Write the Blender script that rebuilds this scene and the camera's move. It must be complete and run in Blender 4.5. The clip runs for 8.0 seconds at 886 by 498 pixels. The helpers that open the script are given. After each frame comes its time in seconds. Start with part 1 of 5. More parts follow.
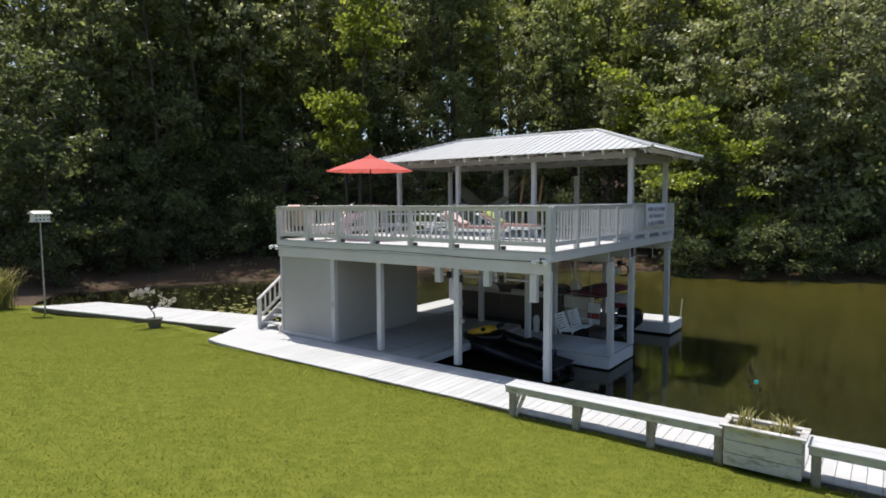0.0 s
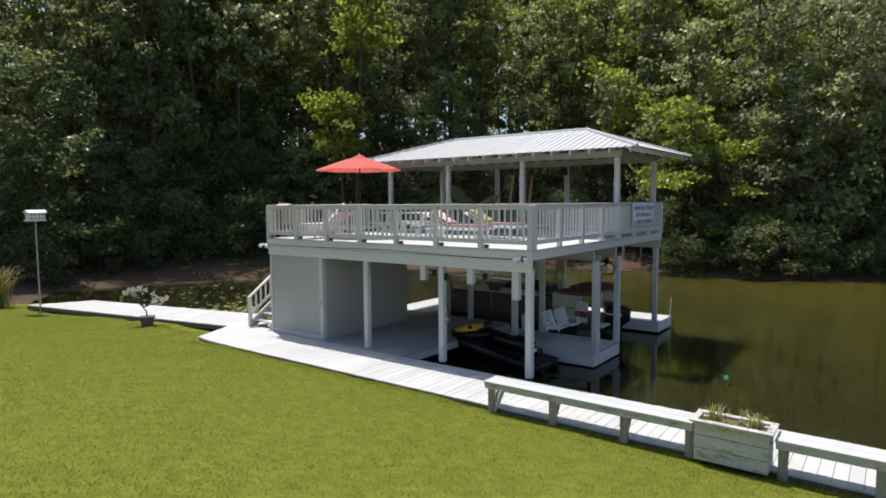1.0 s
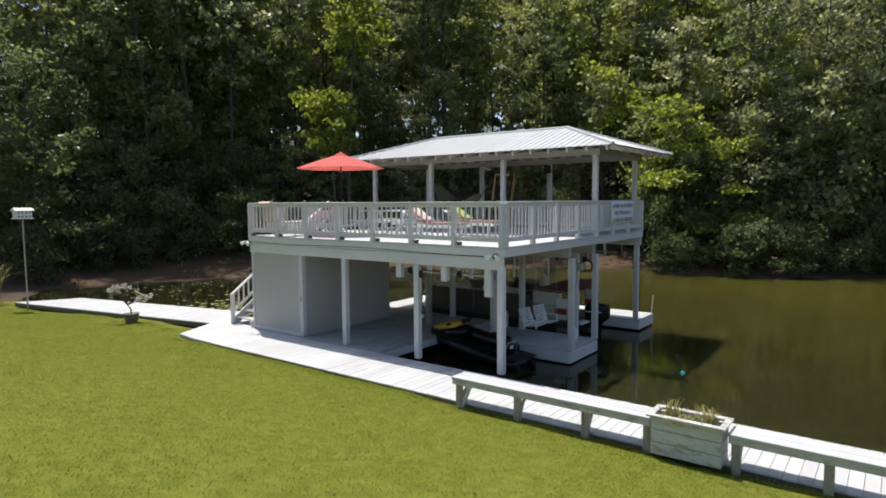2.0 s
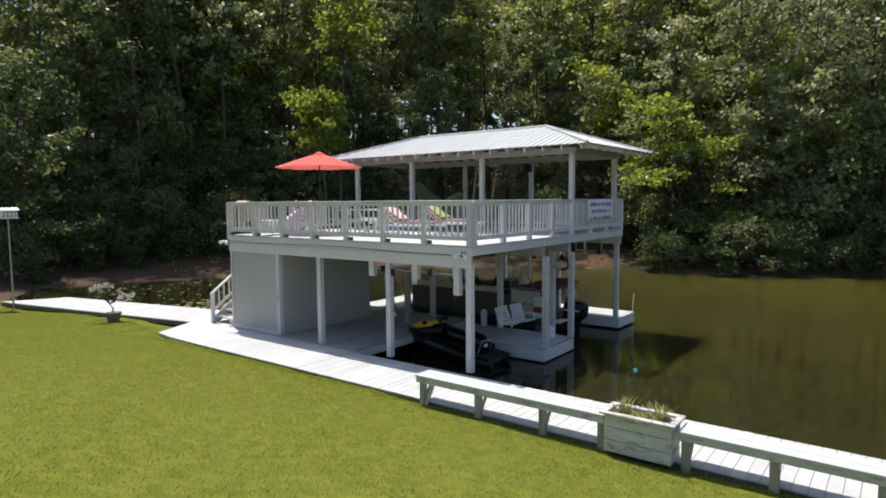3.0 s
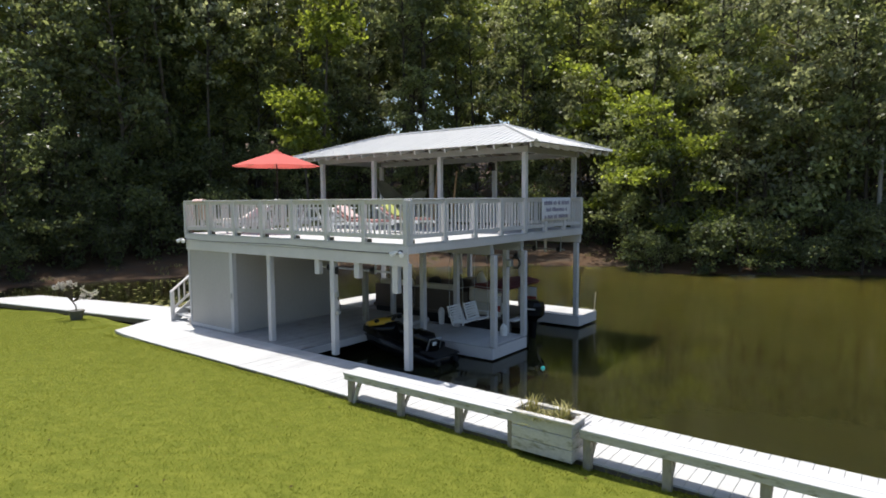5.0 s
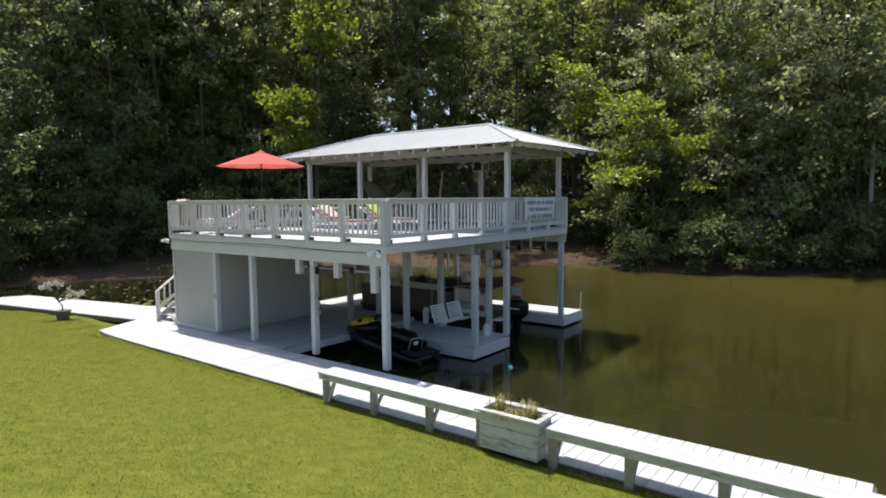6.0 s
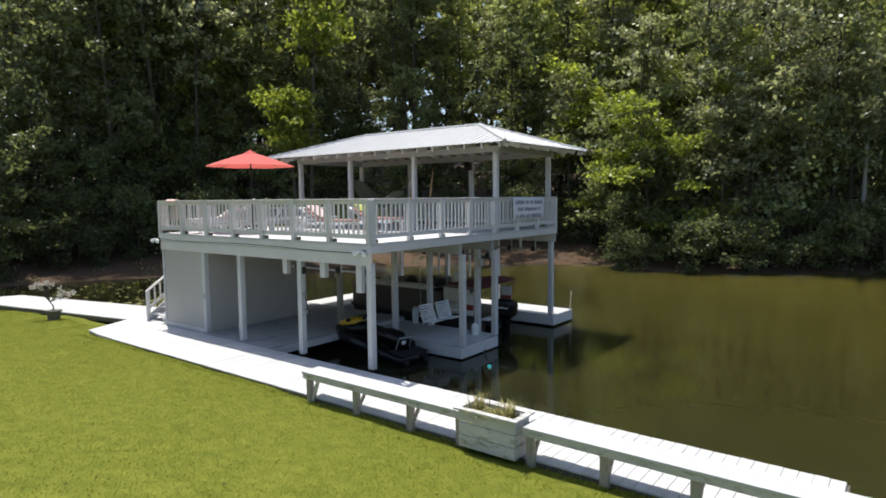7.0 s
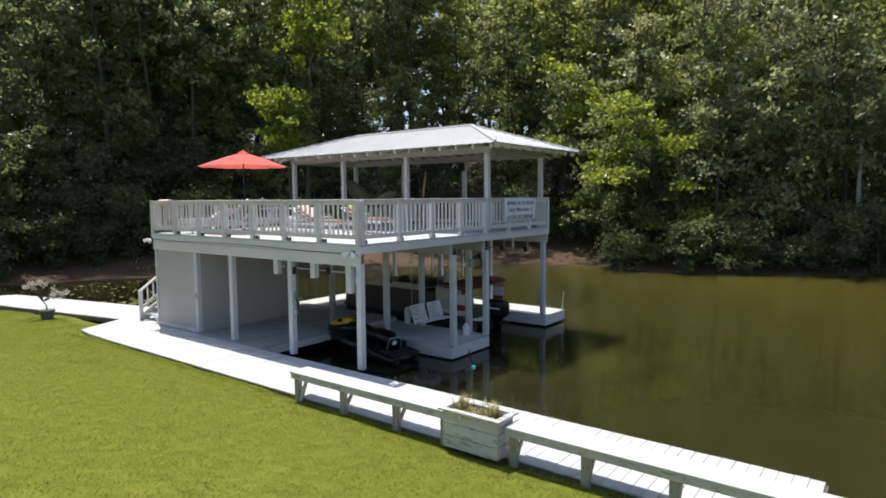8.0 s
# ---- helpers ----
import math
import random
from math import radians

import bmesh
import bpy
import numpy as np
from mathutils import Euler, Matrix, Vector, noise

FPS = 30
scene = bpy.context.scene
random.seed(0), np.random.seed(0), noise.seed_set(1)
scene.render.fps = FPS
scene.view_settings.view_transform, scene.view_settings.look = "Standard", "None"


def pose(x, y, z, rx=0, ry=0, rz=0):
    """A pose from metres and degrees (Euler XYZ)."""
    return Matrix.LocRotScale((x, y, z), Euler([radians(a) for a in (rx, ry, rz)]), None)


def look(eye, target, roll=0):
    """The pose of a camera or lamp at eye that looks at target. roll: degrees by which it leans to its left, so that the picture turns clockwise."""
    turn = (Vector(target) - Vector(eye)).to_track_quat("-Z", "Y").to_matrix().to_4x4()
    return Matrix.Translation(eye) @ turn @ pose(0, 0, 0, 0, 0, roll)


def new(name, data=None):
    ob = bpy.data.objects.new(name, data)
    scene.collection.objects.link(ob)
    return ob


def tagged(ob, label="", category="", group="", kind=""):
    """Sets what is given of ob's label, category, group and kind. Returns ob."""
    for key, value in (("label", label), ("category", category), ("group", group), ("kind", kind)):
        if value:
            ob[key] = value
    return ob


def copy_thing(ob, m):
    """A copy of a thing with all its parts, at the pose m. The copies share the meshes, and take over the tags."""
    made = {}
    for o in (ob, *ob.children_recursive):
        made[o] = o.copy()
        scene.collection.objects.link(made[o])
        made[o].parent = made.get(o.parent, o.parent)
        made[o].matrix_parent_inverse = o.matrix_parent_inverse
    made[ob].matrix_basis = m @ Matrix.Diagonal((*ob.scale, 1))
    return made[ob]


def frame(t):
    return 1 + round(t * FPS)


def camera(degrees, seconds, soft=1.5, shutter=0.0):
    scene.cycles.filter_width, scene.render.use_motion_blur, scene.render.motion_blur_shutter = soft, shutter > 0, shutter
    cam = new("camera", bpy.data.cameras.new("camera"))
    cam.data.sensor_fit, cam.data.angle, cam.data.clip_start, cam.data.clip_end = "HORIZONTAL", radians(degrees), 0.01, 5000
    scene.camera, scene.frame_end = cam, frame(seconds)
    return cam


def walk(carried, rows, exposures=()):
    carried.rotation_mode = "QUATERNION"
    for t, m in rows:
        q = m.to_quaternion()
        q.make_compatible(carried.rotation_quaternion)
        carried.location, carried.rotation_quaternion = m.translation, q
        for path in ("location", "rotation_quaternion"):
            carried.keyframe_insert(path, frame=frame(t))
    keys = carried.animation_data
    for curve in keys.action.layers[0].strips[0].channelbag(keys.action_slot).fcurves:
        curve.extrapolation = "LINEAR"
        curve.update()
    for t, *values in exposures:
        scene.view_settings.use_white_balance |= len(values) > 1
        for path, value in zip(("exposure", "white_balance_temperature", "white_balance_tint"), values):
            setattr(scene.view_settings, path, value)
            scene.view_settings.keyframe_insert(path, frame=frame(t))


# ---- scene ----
cam = camera(72.0, 8.0, soft=1.75)
PATH = [
    (0, (-0.136, -0.109, 3.901), (-1.326, 1.49, 3.748), -0.4),
    (0.5, (0.054, -0.072, 3.897), (-1.139, 1.526, 3.744), -0.4),
    (1, (0.297, 0.039, 3.866), (-0.901, 1.633, 3.713), -0.4),
    (1.5, (0.572, 0.159, 3.856), (-0.627, 1.752, 3.7), -0.4),
    (3, (1.482, 0.748, 3.824), (0.275, 2.334, 3.664), -0.5),
    (3.5, (1.803, 0.952, 3.837), (0.591, 2.536, 3.676), -0.6),
    (4, (2.102, 1.184, 3.822), (0.888, 2.765, 3.66), -0.5),
    (4.5, (2.396, 1.403, 3.807), (1.18, 2.982, 3.644), -0.5),
    (5, (2.669, 1.606, 3.805), (1.451, 3.184, 3.641), -0.5),
    (6.5, (3.236, 1.967, 3.808), (2.018, 3.545, 3.642), -0.6),
    (7, (3.358, 2.037, 3.813), (2.141, 3.616, 3.646), -0.6),
    (7.5, (3.458, 2.087, 3.824), (2.243, 3.667, 3.657), -0.5),
    (8, (3.567, 2.128, 3.839), (2.353, 3.708, 3.671), -0.5),
]
walk(cam, [(t, look(eye, target, roll)) for t, eye, target, roll in PATH], [(0.0, 0.02), (3.0, 0.09), (5.0, 0.16), (8.0, 0.21)])

# ---- world, sun, exposure ----
SUN_DIR = Vector((-0.36, 0.157, 1.0)).normalized()       # from the ground towards the sun
world = bpy.data.worlds.new("world")
scene.world = world
world.use_nodes = True
wt = world.node_tree
sky = wt.nodes.new("ShaderNodeTexSky")
sky.sky_type = "NISHITA"
sky.sun_disc = False
sky.sun_elevation = math.asin(SUN_DIR.z)
sky.sun_rotation = math.atan2(SUN_DIR.x, SUN_DIR.y)
sky.air_density, sky.dust_density, sky.ozone_density = 1.0, 1.6, 1.6
wt.nodes["Background"].inputs["Strength"].default_value = 0.135
wt.links.new(sky.outputs["Color"], wt.nodes["Background"].inputs["Color"])
sun_data = bpy.data.lights.new("sun", "SUN")
sun_data.energy, sun_data.angle, sun_data.color = 5.0, radians(0.6), (1.0, 0.955, 0.885)
sun = new("sun", sun_data)
sun.matrix_basis = look((-30, 20, 60), Vector((-30, 20, 60)) - SUN_DIR)
scene.view_settings.exposure = 0.0

# ---- materials ----


def material(name, base, rough=0.6, metal=0.0, vary=0.15, scale=3.0, fine=40.0, bump=0.15, tint=None, island=0.0, obj=0.0,
             stretch=(1, 1, 1), spec=0.5, coat=0.0, stain=None, stain_at=0.6, translucent=0.0, pass_tint=(1.0, 1.0, 1.0)):
    """A surface with broad stains, fine grain and relief, in world metres; island and obj vary it leaf by leaf or piece by piece."""
    m = bpy.data.materials.new(name)
    m.use_nodes = True
    t = m.node_tree
    n, l = t.nodes, t.links
    b = n["Principled BSDF"]
    b.inputs["Roughness"].default_value, b.inputs["Metallic"].default_value = rough, metal
    b.inputs["Specular IOR Level"].default_value, b.inputs["Coat Weight"].default_value = spec, coat
    geo, mapping = n.new("ShaderNodeNewGeometry"), n.new("ShaderNodeMapping")
    mapping.inputs["Scale"].default_value = stretch
    l.new(geo.outputs["Position"], mapping.inputs["Vector"])
    broad, grain = n.new("ShaderNodeTexNoise"), n.new("ShaderNodeTexNoise")
    broad.inputs["Scale"].default_value, broad.inputs["Detail"].default_value = scale, 5
    grain.inputs["Scale"].default_value, grain.inputs["Detail"].default_value = fine, 4
    for q in (broad, grain):
        l.new(mapping.outputs["Vector"], q.inputs["Vector"])
    add = n.new("ShaderNodeMath")
    add.operation = "ADD"
    l.new(broad.outputs["Fac"], add.inputs[0])
    l.new(grain.outputs["Fac"], add.inputs[1])
    rng = n.new("ShaderNodeMapRange")
    rng.inputs["From Min"].default_value, rng.inputs["From Max"].default_value = 0.6, 1.4
    rng.inputs["To Min"].default_value, rng.inputs["To Max"].default_value = 1 - vary, 1 + vary
    l.new(add.outputs[0], rng.inputs["Value"])
    value = rng.outputs["Result"]
    for amount, kind in ((island, "island"), (obj, "obj")):
        if not amount:
            continue
        source = geo.outputs["Random Per Island"] if kind == "island" else n.new("ShaderNodeObjectInfo").outputs["Random"]
        r2 = n.new("ShaderNodeMapRange")
        r2.inputs["To Min"].default_value, r2.inputs["To Max"].default_value = 1 - amount, 1 + amount
        l.new(source, r2.inputs["Value"])
        mul = n.new("ShaderNodeMath")
        mul.operation = "MULTIPLY"
        l.new(value, mul.inputs[0])
        l.new(r2.outputs["Result"], mul.inputs[1])
        value = mul.outputs[0]
    if tint:
        mix = n.new("ShaderNodeMix")
        mix.data_type = "RGBA"
        mix.inputs["A"].default_value, mix.inputs["B"].default_value = (*base, 1), (*tint, 1)
        ramp = n.new("ShaderNodeMapRange")
        ramp.inputs["From Min"].default_value, ramp.inputs["From Max"].default_value = 0.38, 0.62
        source = geo.outputs["Random Per Island"] if island else broad.outputs["Fac"]
        if island:
            ramp.inputs["From Min"].default_value, ramp.inputs["From Max"].default_value = 0.2, 1.0
        l.new(source, ramp.inputs["Value"])
        l.new(ramp.outputs["Result"], mix.inputs["Factor"])
        colour = mix.outputs["Result"]
    else:
        rgb = n.new("ShaderNodeRGB")
        rgb.outputs[0].default_value = (*base, 1)
        colour = rgb.outputs[0]
    if stain:
        spots = n.new("ShaderNodeTexNoise")
        spots.inputs["Scale"].default_value, spots.inputs["Detail"].default_value, spots.inputs["Roughness"].default_value = scale * 2.3, 7, 0.65
        l.new(mapping.outputs["Vector"], spots.inputs["Vector"])
        sr = n.new("ShaderNodeMapRange")
        sr.inputs["From Min"].default_value, sr.inputs["From Max"].default_value = stain_at, stain_at + 0.14
        l.new(spots.outputs["Fac"], sr.inputs["Value"])
        sm = n.new("ShaderNodeMix")
        sm.data_type = "RGBA"
        l.new(sr.outputs["Result"], sm.inputs["Factor"])
        l.new(colour, sm.inputs["A"])
        sm.inputs["B"].default_value = (*stain, 1)
        colour = sm.outputs["Result"]
    out = n.new("ShaderNodeVectorMath")
    out.operation = "SCALE"
    l.new(colour, out.inputs[0])
    l.new(value, out.inputs["Scale"])
    l.new(out.outputs["Vector"], b.inputs["Base Color"])
    if bump:
        bp = n.new("ShaderNodeBump")
        bp.inputs["Strength"].default_value, bp.inputs["Distance"].default_value = bump, 0.02
        l.new(add.outputs[0], bp.inputs["Height"])
        l.new(bp.outputs["Normal"], b.inputs["Normal"])
    if translucent:
        tr, sh = n.new("ShaderNodeBsdfTranslucent"), n.new("ShaderNodeMixShader")
        sh.inputs["Fac"].default_value = translucent
        through_leaf = n.new("ShaderNodeVectorMath")
        through_leaf.operation = "MULTIPLY"
        through_leaf.inputs[1].default_value = pass_tint
        l.new(out.outputs["Vector"], through_leaf.inputs[0])
        l.new(through_leaf.outputs["Vector"], tr.inputs["Color"])
        l.new(b.outputs["BSDF"], sh.inputs[1])
        l.new(tr.outputs["BSDF"], sh.inputs[2])
        l.new(sh.outputs["Shader"], n["Material Output"].inputs["Surface"])
    return m


PAINT = material("grey_paint", (0.63, 0.61, 0.605), 0.6, vary=0.10, scale=1.2, fine=30, bump=0.08, obj=0.05, stain=(0.42, 0.42, 0.40), stain_at=0.66)
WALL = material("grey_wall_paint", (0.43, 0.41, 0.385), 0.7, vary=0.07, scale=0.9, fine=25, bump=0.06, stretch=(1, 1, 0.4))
POST = material("pale_grey_post_paint", (0.58, 0.57, 0.575), 0.6, vary=0.12, scale=2.0, fine=22, bump=0.1, stretch=(1, 1, 0.25), stain=(0.40, 0.39, 0.36), stain_at=0.66)
PLANK = material("pale_grey_deck_paint", (0.53, 0.53, 0.53), 0.65, vary=0.09, scale=1.6, fine=35, bump=0.15, obj=0.07, stain=(0.42, 0.41, 0.39), stain_at=0.64)
# Worn grey paint, also darkened to carry the shade under the boathouse deck.
SHADED_WORN = material("worn_shaded_deck_paint", (0.37, 0.365, 0.36), 0.7, vary=0.18, scale=1.2, fine=30, bump=0.15, obj=0.08, stain=(0.24, 0.22, 0.19), stain_at=0.56)
JOIST = material("grey_timber", (0.36, 0.36, 0.35), 0.75, vary=0.15, scale=2, fine=30, bump=0.15)
SHEATHING = material("bare_shaded_roof_boards", (0.17, 0.15, 0.135), 0.85, vary=0.25, scale=3, fine=30, bump=0.2, stretch=(0.4, 2, 1))
# Brown timber with the shade below the boards put into its colour.
SHADE_TIMBER = material("shade_brown_timber", (0.13, 0.11, 0.085), 0.85, vary=0.3, scale=3, fine=25, bump=0.3, stretch=(0.4, 0.4, 1.5), stain=(0.06, 0.06, 0.035), stain_at=0.58)
LEGWOOD = material("stained_grey_brown_timber", (0.36, 0.33, 0.28), 0.8, vary=0.2, scale=4, fine=30, bump=0.3, stretch=(1, 1, 0.3), stain=(0.17, 0.15, 0.09), stain_at=0.56)
WEATHERED = material("weathered_grey_paint", (0.57, 0.55, 0.535), 0.75, vary=0.16, scale=3.0, fine=30, bump=0.25, obj=0.06, stretch=(0.5, 0.5, 1.5), stain=(0.28, 0.27, 0.20), stain_at=0.53)
ROOF = material("pale_metal_roofing", (0.55, 0.555, 0.555), 0.42, 0.15, vary=0.05, scale=1.0, fine=12, bump=0.03, obj=0.03)
RED = material("faded_red_canvas", (0.74, 0.155, 0.13), 0.85, vary=0.08, scale=2, fine=60, bump=0.05, translucent=0.3)
WHITE = material("white_plastic", (0.78, 0.78, 0.77), 0.45, vary=0.04, scale=4, fine=40, bump=0.02)
TOWEL_PINK = material("pink_towel", (0.72, 0.52, 0.48), 0.95, vary=0.2, scale=9, fine=120, bump=0.3)
TOWEL_WHITE = material("white_towel", (0.80, 0.74, 0.70), 0.95, vary=0.1, scale=9, fine=120, bump=0.3)
TOWEL_GREEN = material("yellow_green_towel", (0.42, 0.44, 0.12), 0.95, vary=0.2, scale=9, fine=120, bump=0.3)
CUSHION = material("red_cushion", (0.44, 0.24, 0.21), 0.9, vary=0.12, scale=6, fine=90, bump=0.2)
MESHCLOTH = material("olive_sling_cloth", (0.30, 0.29, 0.20), 0.9, vary=0.12, scale=5, fine=140, bump=0.25, translucent=0.25)
WOOD = material("honey_wood", (0.36, 0.23, 0.11), 0.55, vary=0.2, scale=4, fine=26, bump=0.1)
BLACK = material("black_gelcoat", (0.007, 0.007, 0.008), 0.22, vary=0.2, scale=4, fine=40, bump=0.01, spec=0.3)
RUBBER = material("black_rubber", (0.014, 0.014, 0.015), 0.75, vary=0.2, scale=6, fine=60, bump=0.1)
YELLOW = material("yellow_gelcoat", (0.72, 0.42, 0.02), 0.3, vary=0.05, scale=3, fine=30, bump=0.01, coat=0.5)
TAUPE = material("taupe_boat_panel", (0.085, 0.066, 0.056), 0.45, vary=0.08, scale=2, fine=20, bump=0.03)
CREAM = material("cream_vinyl", (0.60, 0.56, 0.48), 0.5, vary=0.07, scale=4, fine=40, bump=0.05)
MAROON = material("maroon_canvas", (0.13, 0.026, 0.03), 0.85, vary=0.15, scale=5, fine=80, bump=0.15)
REDSTRIPE = material("red_gelcoat", (0.30, 0.04, 0.036), 0.35, vary=0.06, scale=3, fine=30, bump=0.02)
ALU = material("brushed_aluminium", (0.62, 0.63, 0.64), 0.35, 0.9, vary=0.08, scale=5, fine=60, bump=0.03)
DULL = material("dull_dark_aluminium", (0.13, 0.12, 0.11), 0.6, 0.4, vary=0.25, scale=3, fine=30, bump=0.05)
STEEL = material("galvanised_steel", (0.42, 0.43, 0.44), 0.45, 0.7, vary=0.15, scale=8, fine=60, bump=0.05)
SIGN = material("white_vinyl_banner", (0.78, 0.77, 0.80), 0.6, vary=0.04, scale=3, fine=30, bump=0.04)
INK = material("dark_violet_print", (0.33, 0.30, 0.40), 0.7, vary=0.1, scale=8, fine=50, bump=0)
TEAL = material("turquoise_glass_ball", (0.03, 0.42, 0.46), 0.12, vary=0.1, scale=20, fine=90, bump=0.02, coat=0.5)
TERRA = material("grey_clay_pot", (0.15, 0.145, 0.12), 0.8, vary=0.2, scale=8, fine=60, bump=0.2)
SOIL = material("dark_soil", (0.05, 0.035, 0.022), 0.95, vary=0.3, scale=12, fine=80, bump=0.5)
LAMPGLASS = material("pale_lamp_glass", (0.72, 0.74, 0.75), 0.2, vary=0.04, scale=10, fine=60, bump=0.01)
LAWN = material("lawn_soil", (0.124, 0.146, 0.020), 0.95, vary=0.25, scale=4.5, fine=45, bump=0.2, tint=(0.145, 0.158, 0.024), stain=(0.15, 0.145, 0.035), stain_at=0.62, spec=0.08)
BLADE = material("lawn_grass_blades", (0.218, 0.258, 0.034), 0.7, vary=0.20, scale=2.2, fine=14, bump=0, tint=(0.322, 0.326, 0.066), island=0.28, translucent=0.58, spec=0.05)
LITTER = material("bank_leaf_litter", (0.095, 0.049, 0.020), 0.95, vary=0.4, scale=0.9, fine=11, bump=0.9, tint=(0.062, 0.040, 0.024), stain=(0.10, 0.095, 0.04), stain_at=0.60)
MUD = material("lake_bed_mud", (0.07, 0.06, 0.03), 0.95, vary=0.3, scale=0.7, fine=9, bump=0.4)
BARK = material("tree_bark", (0.085, 0.068, 0.052), 0.95, vary=0.35, scale=3, fine=14, bump=0.7, stretch=(1, 1, 0.2), obj=0.3)
LEAF_DARK = material("dark_green_leaves", (0.111, 0.134, 0.068), 0.45, vary=0.25, scale=0.5, fine=3, bump=0, tint=(0.159, 0.188, 0.073), island=0.18, obj=0.2, translucent=0.50, pass_tint=(1.36, 1.36, 1.0), spec=0.5)
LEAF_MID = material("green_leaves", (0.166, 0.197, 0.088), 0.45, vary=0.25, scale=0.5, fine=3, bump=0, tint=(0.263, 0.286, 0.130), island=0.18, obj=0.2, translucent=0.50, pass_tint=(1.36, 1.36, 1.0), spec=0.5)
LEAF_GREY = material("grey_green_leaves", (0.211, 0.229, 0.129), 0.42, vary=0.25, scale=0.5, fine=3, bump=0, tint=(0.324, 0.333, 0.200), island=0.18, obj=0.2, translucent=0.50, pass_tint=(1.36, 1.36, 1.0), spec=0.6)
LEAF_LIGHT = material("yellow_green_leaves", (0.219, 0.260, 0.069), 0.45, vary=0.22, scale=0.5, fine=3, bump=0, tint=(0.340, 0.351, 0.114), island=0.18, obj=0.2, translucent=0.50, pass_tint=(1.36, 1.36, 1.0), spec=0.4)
# Yellow-green leaves, brightened to put sunlight on the tree tops into the colour.
LEAF_SUNNY = material("sunlit_yellow_leaves", (0.205, 0.250, 0.050), 0.45, vary=0.22, scale=0.5, fine=3, bump=0, tint=(0.330, 0.370, 0.080), island=0.18, obj=0.1, translucent=0.55, pass_tint=(1.36, 1.36, 0.8), spec=0.4)
REED = material("dry_green_grass_leaves", (0.26, 0.26, 0.08), 0.6, vary=0.2, scale=2, fine=10, bump=0, tint=(0.42, 0.36, 0.14), island=0.25, translucent=0.3)
PALELEAF = material("pale_dry_leaves", (0.58, 0.54, 0.49), 0.8, vary=0.2, scale=3, fine=20, bump=0, island=0.25, translucent=0.2)
PAD = material("lily_pads", (0.22, 0.24, 0.05), 0.5, vary=0.2, scale=1, fine=10, bump=0.05, island=0.25, tint=(0.30, 0.26, 0.08))

# murky green-brown water with faint ripples, dock shade and far brightness coloured in
WATER = bpy.data.materials.new("murky_lake_water")
WATER.use_nodes = True
wn, wl = WATER.node_tree.nodes, WATER.node_tree.links
wb = wn["Principled BSDF"]
wb.inputs["IOR"].default_value = 1.333
wb.inputs["Subsurface Weight"].default_value, wb.inputs["Subsurface Scale"].default_value = 1.0, 0.4
wb.inputs["Subsurface Radius"].default_value = (1.0, 1.0, 0.6)
wgeo = wn.new("ShaderNodeNewGeometry")
wcol = wn.new("ShaderNodeTexNoise")
wcol.inputs["Scale"].default_value, wcol.inputs["Detail"].default_value = 0.12, 3
wmix = wn.new("ShaderNodeMix")
wmix.data_type = "RGBA"
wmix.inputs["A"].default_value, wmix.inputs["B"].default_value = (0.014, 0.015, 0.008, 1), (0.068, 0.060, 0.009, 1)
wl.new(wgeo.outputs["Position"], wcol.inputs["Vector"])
wlit = wn.new("ShaderNodeVectorMath")                 # grows away from the docks, from painted shade to bright water
wlit.operation = "DOT_PRODUCT"
wlit.inputs[1].default_value = (0.018, 0.036, 0.0)
wl.new(wgeo.outputs["Position"], wlit.inputs[0])
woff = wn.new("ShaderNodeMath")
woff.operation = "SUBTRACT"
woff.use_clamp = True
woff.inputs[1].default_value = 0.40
wl.new(wlit.outputs["Value"], woff.inputs[0])
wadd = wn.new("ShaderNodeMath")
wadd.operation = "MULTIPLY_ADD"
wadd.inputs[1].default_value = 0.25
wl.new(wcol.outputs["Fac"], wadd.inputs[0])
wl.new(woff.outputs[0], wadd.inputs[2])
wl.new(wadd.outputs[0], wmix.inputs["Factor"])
wl.new(wmix.outputs["Result"], wb.inputs["Base Color"])
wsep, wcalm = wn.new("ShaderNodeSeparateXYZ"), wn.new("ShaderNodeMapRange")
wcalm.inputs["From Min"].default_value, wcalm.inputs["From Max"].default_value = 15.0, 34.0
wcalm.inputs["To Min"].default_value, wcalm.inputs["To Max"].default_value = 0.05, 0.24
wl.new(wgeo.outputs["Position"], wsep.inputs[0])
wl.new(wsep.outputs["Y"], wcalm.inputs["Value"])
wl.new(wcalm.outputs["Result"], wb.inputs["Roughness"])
wrip = wn.new("ShaderNodeTexNoise")
wrip.inputs["Scale"].default_value, wrip.inputs["Detail"].default_value = 2.2, 4
wl.new(wgeo.outputs["Position"], wrip.inputs["Vector"])
wbump = wn.new("ShaderNodeBump")
wbump.inputs["Strength"].default_value, wbump.inputs["Distance"].default_value = 0.10, 0.03
wl.new(wrip.outputs["Fac"], wbump.inputs["Height"])
wl.new(wbump.outputs["Normal"], wb.inputs["Normal"])

# ---- building helpers: all shapes are drawn at their place in the world ----


def box(bm, x0, x1, y0, y1, z0, z1, bevel=0.0):
    m = Matrix.LocRotScale(((x0 + x1) / 2, (y0 + y1) / 2, (z0 + z1) / 2), None, (x1 - x0, y1 - y0, z1 - z0))
    got = bmesh.ops.create_cube(bm, size=1, matrix=m)
    if bevel:
        edges = list({e for v in got["verts"] for e in v.link_edges})
        bmesh.ops.bevel(bm, geom=edges, offset=bevel, segments=1, affect="EDGES")
    return bm


